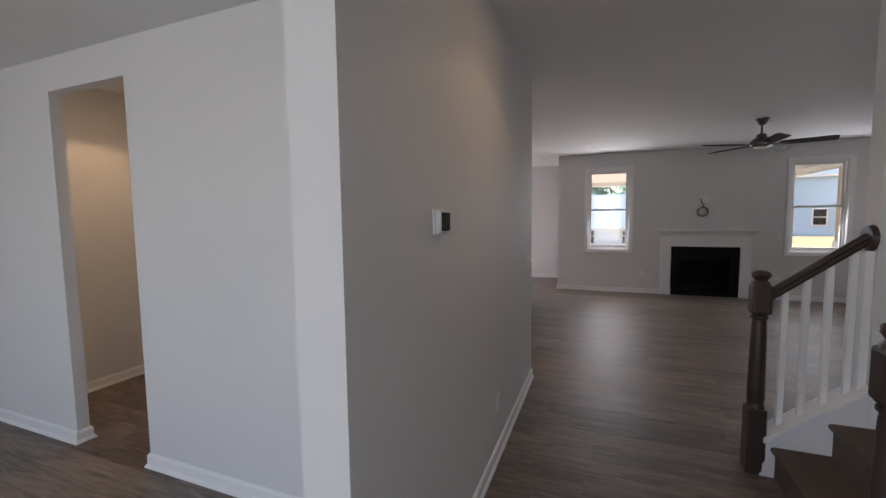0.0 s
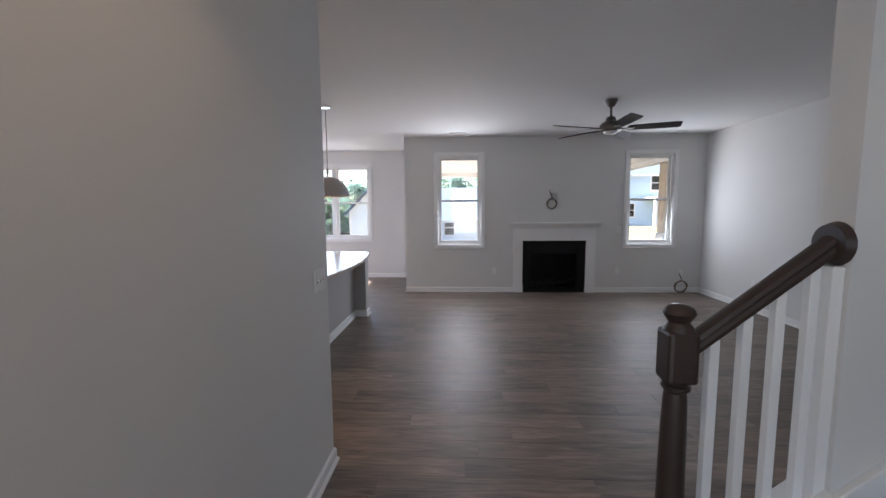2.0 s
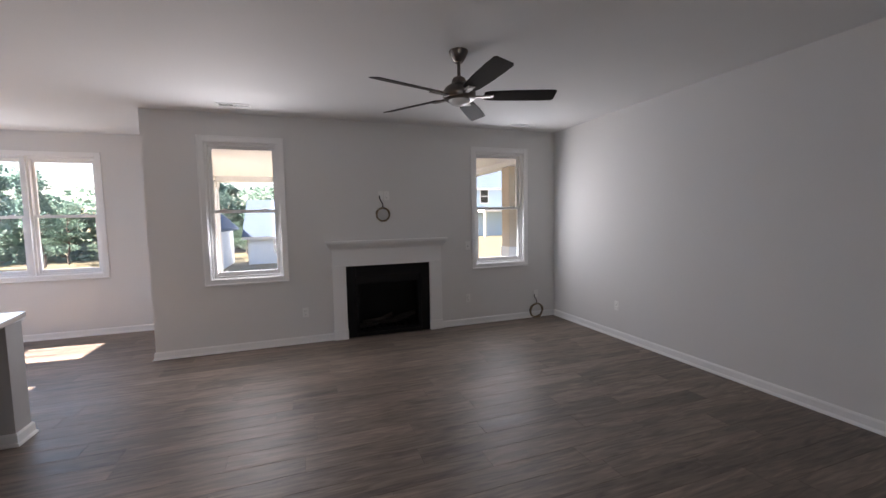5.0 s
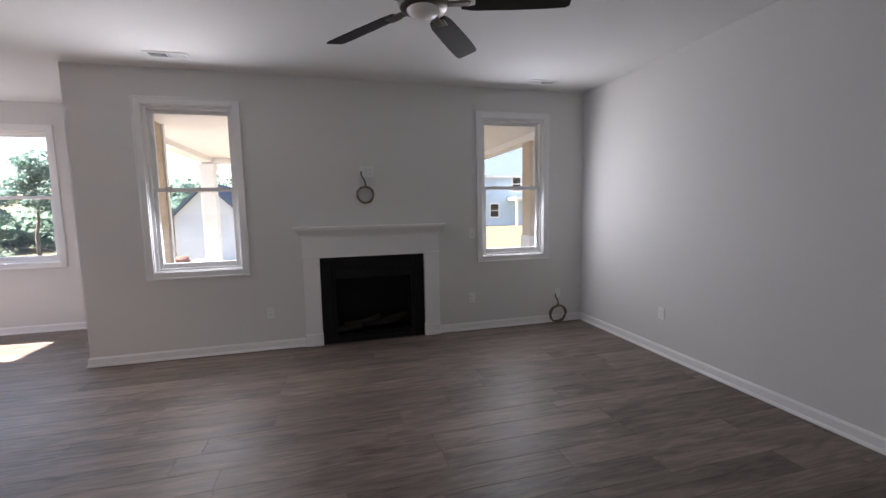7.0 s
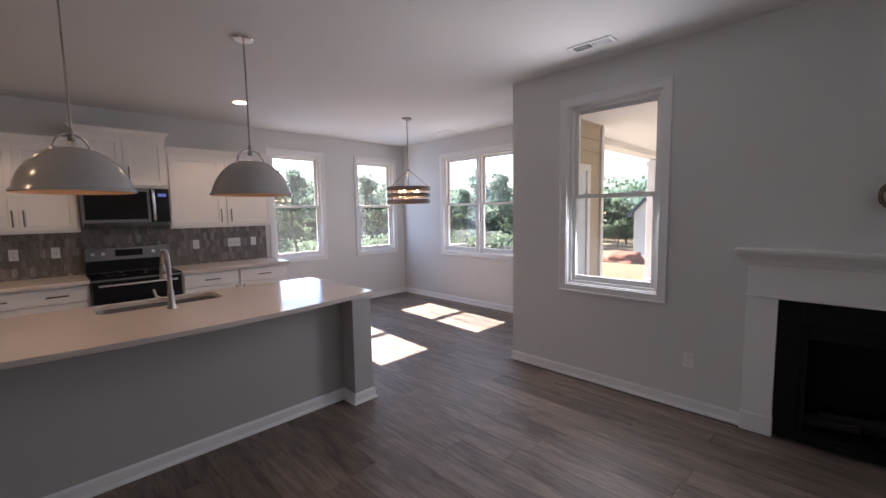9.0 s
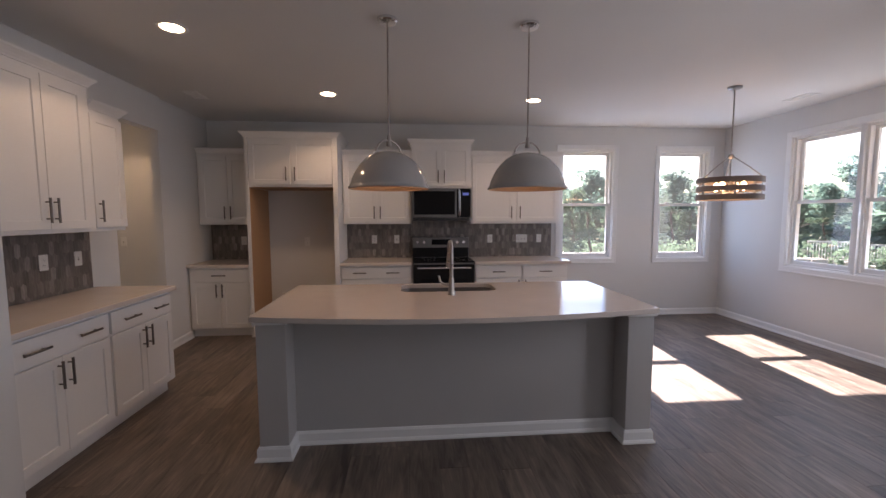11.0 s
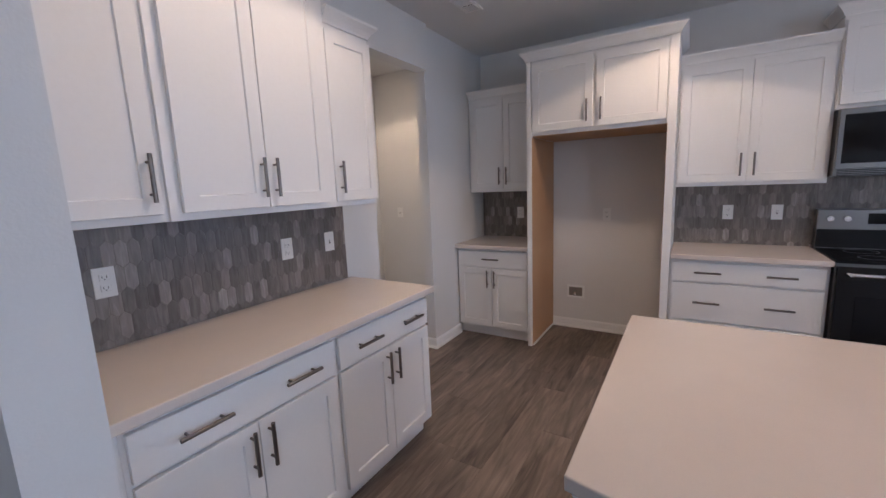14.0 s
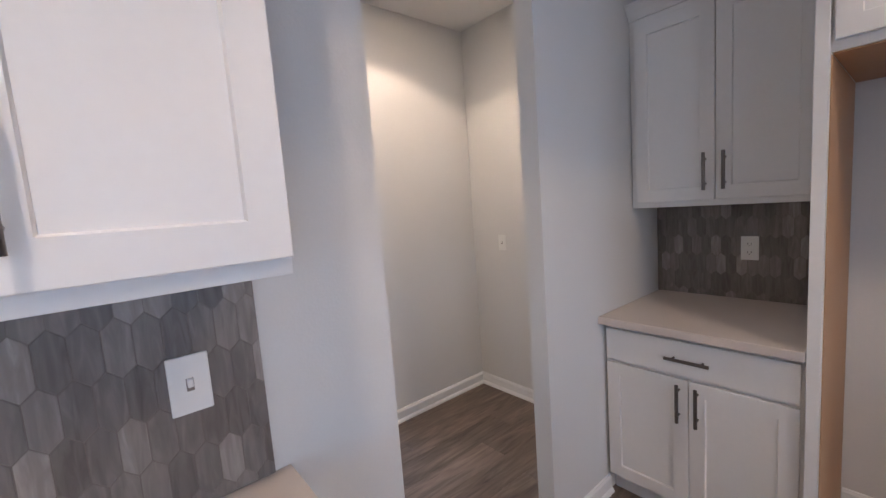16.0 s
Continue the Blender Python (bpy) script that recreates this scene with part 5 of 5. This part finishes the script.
house("house", pose(9.0, 50.0, -0.75), 24.0, 12, 6.1, 10.2, M_SIDING_BLUE, [(4.5, 4.2, 1.0, 1.6), (13.7, 4.2, 1.0, 1.6), (18.5, 4.2, 1.0, 1.6), (10.8, 1.1, 1.0, 1.5), (5.0, 1.1, 1.0, 1.5)], False, "two-storey blue-grey sided house across the yard", (12.4, 16.6, 2.8, 3.0))
house("house", pose(-4.0, 45.0, -2.35), 12.0, 10, 2.65, 6.0, M_SIDING_WHITE, [(2.75, 1.0, 1.0, 1.5), (6.5, 1.0, 1.0, 1.5), (9.5, 1.0, 1.0, 1.5)], False, "low pale-sided house with a grey shingle roof")
house("house", pose(-10.15, 38.0, -2.2), 4.5, 10, 3.5, 5.75, M_SIDING_WHITE, [], True, "pale gable end of a low house across the yard")

# earth heap, rubble and a low white fence at the edge of the yard
M_EARTH = paint("red_brown_earth", (0.20, 0.075, 0.045), 0.95, 1.0, 8, 0.3)
M_RUBBLE = paint("pale_rubble", (0.50, 0.46, 0.42), 0.9, 0.6, 6, 0.2)
rr = random.Random(77)
bm = bmesh.new()
bmesh.ops.create_icosphere(bm, subdivisions=4, radius=1.0)
for v in bm.verts:
    k = 1 + 0.35 * noise.noise(v.co * 1.7) + 0.12 * noise.noise(v.co * 5)
    v.co = Vector((v.co.x * 1.5 * k, v.co.y * 1.1 * k, max(-0.2, v.co.z * 0.62 * k)))
o = tagged(part("earth_heap", bm, M_EARTH, smooth=60), "heap of red-brown earth on the grass", "earth heap")
o.matrix_basis = pose(-7.1, 27.3, ground_z(-7.1, 27.3))
for x, y in ((-6.1, 27.9), (-21.6, 34.6), (-23.4, 32.4), (-20.2, 35.6), (-25.4, 31.0), (-31.6, 27.0), (-31.5, 29.4), (-31.2, 31.4)):
    bm = bmesh.new()
    for _ in range(14):
        cx, cy, s = rr.uniform(-1.6, 1.6), rr.uniform(-0.6, 0.6), rr.uniform(0.15, 0.45)
        box(bm, cx - s, cx + s, cy - s * 0.7, cy + s * 0.7, -0.2, s * 0.9, 0.05)
    o = tagged(part("rubble_pile", bm, M_RUBBLE), "pile of pale broken stone at the yard's edge", "rubble", "rubble piles")
    o.matrix_basis = pose(x, y, ground_z(x, y), 0, 0, rr.uniform(0, 90))
for x, y, a in ((-24.6, 33.0, 49), (-23.0, 34.9, 49)):
    e = thing("fence_panel", pose(x, y, ground_z(x, y), 0, 0, a), "white slatted fence panel by the rubble", "fence", "fence panels")
    part("rail", boxes((0, 2.05, 0, 0.06, 0.15, 0.25), (0, 2.05, 0, 0.06, 1.42, 1.52)), M_PORCH, e)
    for k in range(14):
        part("slat", boxes((0.02 + 0.15 * k, 0.06 + 0.15 * k, -0.03, 0.0, 0.0, 1.5)), M_PORCH, e)

# ---- trees: trunk, limbs, and a crown of many small leaf clumps ----
def leaf_material(name, colour):
    m = paint(name, colour, 0.8, 0.0, 1.2, 0.3, big=0.4, random_by="island")
    n, l = m.node_tree.nodes, m.node_tree.links
    b = n["Principled BSDF"]
    tr, mx = n.new("ShaderNodeBsdfTranslucent"), n.new("ShaderNodeMixShader")
    l.new(b.inputs["Base Color"].links[0].from_socket, tr.inputs[0])
    mx.inputs[0].default_value = 0.6
    l.new(b.outputs[0], mx.inputs[1])
    l.new(tr.outputs[0], mx.inputs[2])
    l.new(mx.outputs[0], n["Material Output"].inputs[0])
    return m


M_LEAF = leaf_material("leaf_green", (0.15, 0.24, 0.19))
M_LEAF2 = leaf_material("leaf_yellow_green", (0.105, 0.165, 0.11))
M_PINE = leaf_material("pine_needles", (0.13, 0.22, 0.19))
M_BARK = paint("bark", (0.09, 0.07, 0.055), 0.95, 0.8, 20, 0.3)


def leaves(rnd, blobs, count, size):
    """Many small bent leaf clumps scattered through lumpy volumes."""
    verts, faces = [], []
    for _ in range(count):
        cx, cy, cz, rx, rz = blobs[rnd.randrange(len(blobs))]
        d = Vector((rnd.gauss(0, 1), rnd.gauss(0, 1), rnd.gauss(0, 1))).normalized() * rnd.uniform(0.35, 1.0) ** 0.5
        c = Vector((cx + d.x * rx, cy + d.y * rx, cz + d.z * rz))
        a = Vector((rnd.gauss(0, 1), rnd.gauss(0, 1), rnd.gauss(0, 0.7))).normalized()
        b = a.orthogonal().normalized()
        s = size * rnd.uniform(0.5, 1.3)
        i = len(verts)
        verts += [tuple(c - a * s), tuple(c + b * s * 0.7), tuple(c + a * s), tuple(c - b * s * 0.6)]
        faces.append((i, i + 1, i + 2, i + 3))
    me = bpy.data.meshes.new("mesh")
    me.from_pydata(verts, [], faces)
    return me


def tree(kind, seed, height):
    rnd = random.Random(seed)
    e = thing("tree", Matrix.Identity(4), "tall dark pine with a bare trunk" if kind == "pine" else "full broadleaf tree in green leaf", "tree", "trees beyond the yard")
    bm = bmesh.new()
    pts = [(0.25 * math.sin(k * 0.9 + seed), 0.2 * math.cos(k * 1.3 + seed), height * 0.92 * k / 7) for k in range(8)]
    pts[0] = (0, 0, -0.6)
    for k in range(7):
        cyl(bm, pts[k], pts[k + 1], height * 0.018 * (1 - k / 9), height * 0.018 * (1 - (k + 1) / 9), 8, False)
    blobs = []
    first = 0.5 if kind == "pine" else 0.18
    for k in range(14):
        z = height * (first + (0.95 - first) * k / 13)
        a = rnd.uniform(0, 6.28)
        spread = height * (0.20 if kind == "pine" else 0.30) * (1.15 - 0.75 * (k / 13) ** 1.5) * rnd.uniform(0.5, 1.1)
        tip = Vector((math.cos(a) * spread, math.sin(a) * spread, z + spread * 0.25))
        q = min(6, int(z / (height * 0.92) * 7))
        cyl(bm, (pts[q][0], pts[q][1], z - 0.3), tip, 0.07, 0.02, 5, False)
        r = height * rnd.uniform(0.06, 0.12)
        blobs += [(tip.x, tip.y, tip.z, r * 1.3, r * 0.7), (tip.x * 0.55, tip.y * 0.55, tip.z, r * 1.2, r * 0.8)]
    part("trunk", bm, M_BARK, e, smooth=50)
    me = leaves(rnd, blobs, 3400, height * 0.017)
    me.materials.append(M_PINE if kind == "pine" else (M_LEAF if seed % 2 else M_LEAF2))
    new("crown", me).parent = e
    return e


protos = [tree("pine", 11, 7.6), tree("broad", 12, 5.2), tree("broad", 13, 6.2), tree("pine", 14, 9.0)]
rnd = random.Random(21)
spots = []
for k in range(44):
    a = radians(92 + 98 * k / 43 + rnd.uniform(-1, 1))
    r = rnd.uniform(44, 58)
    spots.append((r * math.cos(a), 5 + r * math.sin(a)))
for k in range(26):
    spots.append((-14 + 54 * k / 25 + rnd.uniform(-1, 1), rnd.uniform(58, 70)))
for k in range(10):
    spots.append((-26 + rnd.uniform(-3, 3), 2 + 2.2 * k + rnd.uniform(-1, 1)))
for i, (x, y) in enumerate(spots):
    p = protos[rnd.randrange(4)]
    s = rnd.uniform(0.65, 1.05)
    m = pose(x, y, ground_z(x, y) - 0.1, 0, 0, rnd.uniform(0, 360)) @ Matrix.Diagonal((s, s, s, 1))
    if i < 4:
        protos[i].matrix_basis = m
    else:
        copy_thing(p, pose(x, y, ground_z(x, y) - 0.1, 0, 0, rnd.uniform(0, 360)))

# low scrub along the edge of the wood
bl = []
for k in range(260):
    a = radians(122 + 70 * rnd.random())
    r = rnd.uniform(34, 44)
    x, y = r * math.cos(a), 5 + r * math.sin(a)
    bl.append((x, y, ground_z(x, y) + 0.5, rnd.uniform(0.8, 2.0), rnd.uniform(0.5, 1.3)))
me = leaves(rnd, bl, 16000, 0.20)
me.materials.append(M_LEAF2)
tagged(new("scrub", me), "tangled green scrub along the edge of the wood", "scrub", kind="stuff")
bl = []
for k in range(620):
    a = radians(90 + 102 * rnd.random())
    r = rnd.uniform(60, 70)
    x, y = r * math.cos(a), 5 + r * math.sin(a)
    bl.append((x, y, rnd.uniform(-2, 4.3 + 1.2 * math.sin(x * 0.21)), 2.4, 1.5))
for k in range(160):
    x = -20 + 70 * rnd.random()
    bl.append((x, rnd.uniform(74, 82), rnd.uniform(-1, 6.6), 2.8, 1.8))
me = leaves(rnd, bl, 90000, 0.36)
me.materials.append(M_LEAF)
tagged(new("far_woods", me), "dense dark green woodland far behind the yard", "woods", kind="stuff")


# ---- backsplash: picket tiles ----
TW, TH, TP = 0.044, 0.114, 0.019


def picket(w=TW, h=TH, tip=TP):
    bm = bmesh.new()
    g = 0.0006
    w, h = w / 2 - g, h / 2 - g
    out = [(-w, -h + tip), (0, -h), (w, -h + tip), (w, h - tip), (0, h), (-w, h - tip)]
    bev = 0.0012
    a = [bm.verts.new((x, 0.0, z)) for x, z in out]
    b = [bm.verts.new((x, -0.006, z)) for x, z in out]
    c = [bm.verts.new((x * (1 - bev / w), -0.0072, z * (1 - bev / h))) for x, z in out]
    for i in range(6):
        j = (i + 1) % 6
        bm.faces.new((a[i], a[j], b[j], b[i]))
        bm.faces.new((b[i], b[j], c[j], c[i]))
    bm.faces.new(c)
    me = finish(bm)
    me.materials.append(M_TILE)
    return me


def clipped_picket(cx, cz, w, z0, z1):
    """A picket tile cut off straight at the field's edges."""
    bm = bmesh.new()
    g = 0.0006
    hw, hh = TW / 2 - g, TH / 2 - g
    out = [Vector((-hw + cx, -hh + TP + cz)), Vector((cx, -hh + cz)), Vector((hw + cx, -hh + TP + cz)), Vector((hw + cx, hh - TP + cz)), Vector((cx, hh + cz)), Vector((-hw + cx, hh - TP + cz))]
    for n, lim in (((1, 0), w), ((-1, 0), 0.0), ((0, 1), z1), ((0, -1), -z0)):
        n, res = Vector(n), []
        for i, p in enumerate(out):
            q = out[(i + 1) % len(out)]
            dp, dq = p.dot(n) - lim, q.dot(n) - lim
            if dp <= 0:
                res.append(p)
            if dp * dq < 0:
                res.append(p.lerp(q, dp / (dp - dq)))
        out = res
        if len(out) < 3:
            bm.free()
            return None
    a = [bm.verts.new((p.x - cx, 0.0, p.y - cz)) for p in out]
    b = [bm.verts.new((p.x - cx, -0.0072, p.y - cz)) for p in out]
    for i in range(len(out)):
        j = (i + 1) % len(out)
        bm.faces.new((a[i], a[j], b[j], b[i]))
    bm.faces.new(b)
    me = finish(bm)
    me.materials.append(M_TILE)
    return me


FULL = picket()


def backsplash(m, w, z0, z1, label, kind="structure"):
    e = thing("backsplash", m, label, "backsplash", "tiled backsplashes", kind)
    part("grout_bed", boxes((0.0, w, -0.0102, -0.001, z0, z1)), M_GROUT, e, "grey grout")
    pitch = TH - TP
    row = 0
    z = z0 - 0.02
    while z - TH / 2 < z1:
        x = (row % 2) * TW / 2
        while x - TW / 2 < w:
            inside = x - TW / 2 >= 0 and x + TW / 2 <= w and z - TH / 2 >= z0 and z + TH / 2 <= z1
            me = FULL if inside else clipped_picket(x, z, w, z0, z1)
            if me:
                o = new("tile", me)
                o.parent = e
                o.matrix_basis = pose(x, -0.004, z)
            x += TW
        row += 1
        z += pitch
    return e


backsplash(pose(-0.907, KIT, 0, rz=180), 1.555, TOP + 0.001, 1.399, "picket tile backsplash in mottled grey and taupe stone")
backsplash(pose(FAR, KITC + 0.003, 0, rz=90), 0.73, TOP + 0.001, 1.399, "picket tile backsplash in the dim kitchen corner")
backsplash(pose(FAR, 4.722, 0, rz=90), 0.902, TOP + 0.001, 1.399, "picket tile backsplash in mottled grey between niche and range")
backsplash(pose(FAR, 5.6245, 0, rz=90), 0.80, 0.93, 1.439, "picket tile backsplash in mottled grey behind the range")
backsplash(pose(FAR, 6.4255, 0, rz=90), 1.24, TOP + 0.001, 1.399, "picket tile backsplash in mottled grey beside the window")

# ---- floor: vinyl planks along x ----
fl = tagged(part("floor", boxes((-4.79, EAST + 0.1, FRONT, LIV + 0.02, -0.30, -0.004), (-4.79, -0.95, LIV + 0.02, NOOK + 0.05, -0.30, -0.004)), M_JOINT), "dark grey-brown vinyl plank floor with a satin sheen", "floor", kind="structure")
PW, PL = 0.182, 1.22
cache = {}


def plank_rows(length):
    g, b = 0.0004, 0.0010
    x, w = length / 2 - g, PW / 2 - g
    vs = [(-x, -w, -0.004), (x, -w, -0.004), (x, w, -0.004), (-x, w, -0.004), (-x, -w, -b), (x, -w, -b), (x, w, -b), (-x, w, -b), (-x + b, -w + b, 0), (x - b, -w + b, 0), (x - b, w - b, 0), (-x + b, w - b, 0)]
    fs = [(8, 9, 10, 11)] + [(i + o, (i + 1) % 4 + o, (i + 1) % 4 + o + 4, i + o + 4) for o in (0, 4) for i in range(4)]
    return vs, fs


rnd = random.Random(8)
far_v, far_f, count = [], [], 0
y = FRONT
while y < NOOK:
    x_end = EAST if y + PW < LIV + 0.1 else -0.95
    x = -4.62 - rnd.uniform(0.05, PL - 0.05)
    while x < x_end:
        a, b = max(x, -4.70), min(x + PL, x_end + 0.02)
        if b - a > 0.05:
            length = round(b - a, 3)
            if 2.85 < y and count < 300:
                if length not in cache:
                    me = bpy.data.meshes.new("plank")
                    vs, fs = plank_rows(length)
                    me.from_pydata(vs, [], fs)
                    me.materials.append(M_PLANK)
                    cache[length] = me
                o = new("plank", cache[length])
                o.parent = fl
                o.matrix_basis = pose((a + b) / 2, y + PW / 2, 0)
                count += 1
            else:
                vs, fs = plank_rows(length)
                k = len(far_v)
                far_v += [(vx + (a + b) / 2, vy + y + PW / 2, vz) for vx, vy, vz in vs]
                far_f += [tuple(i + k for i in f) for f in fs]
        x += PL
    y += PW
me = bpy.data.meshes.new("planks")
me.from_pydata(far_v, [], far_f)
me.materials.append(M_PLANK_FAR)
o = tagged(new("planks", me), kind="stuff")
o.parent = fl
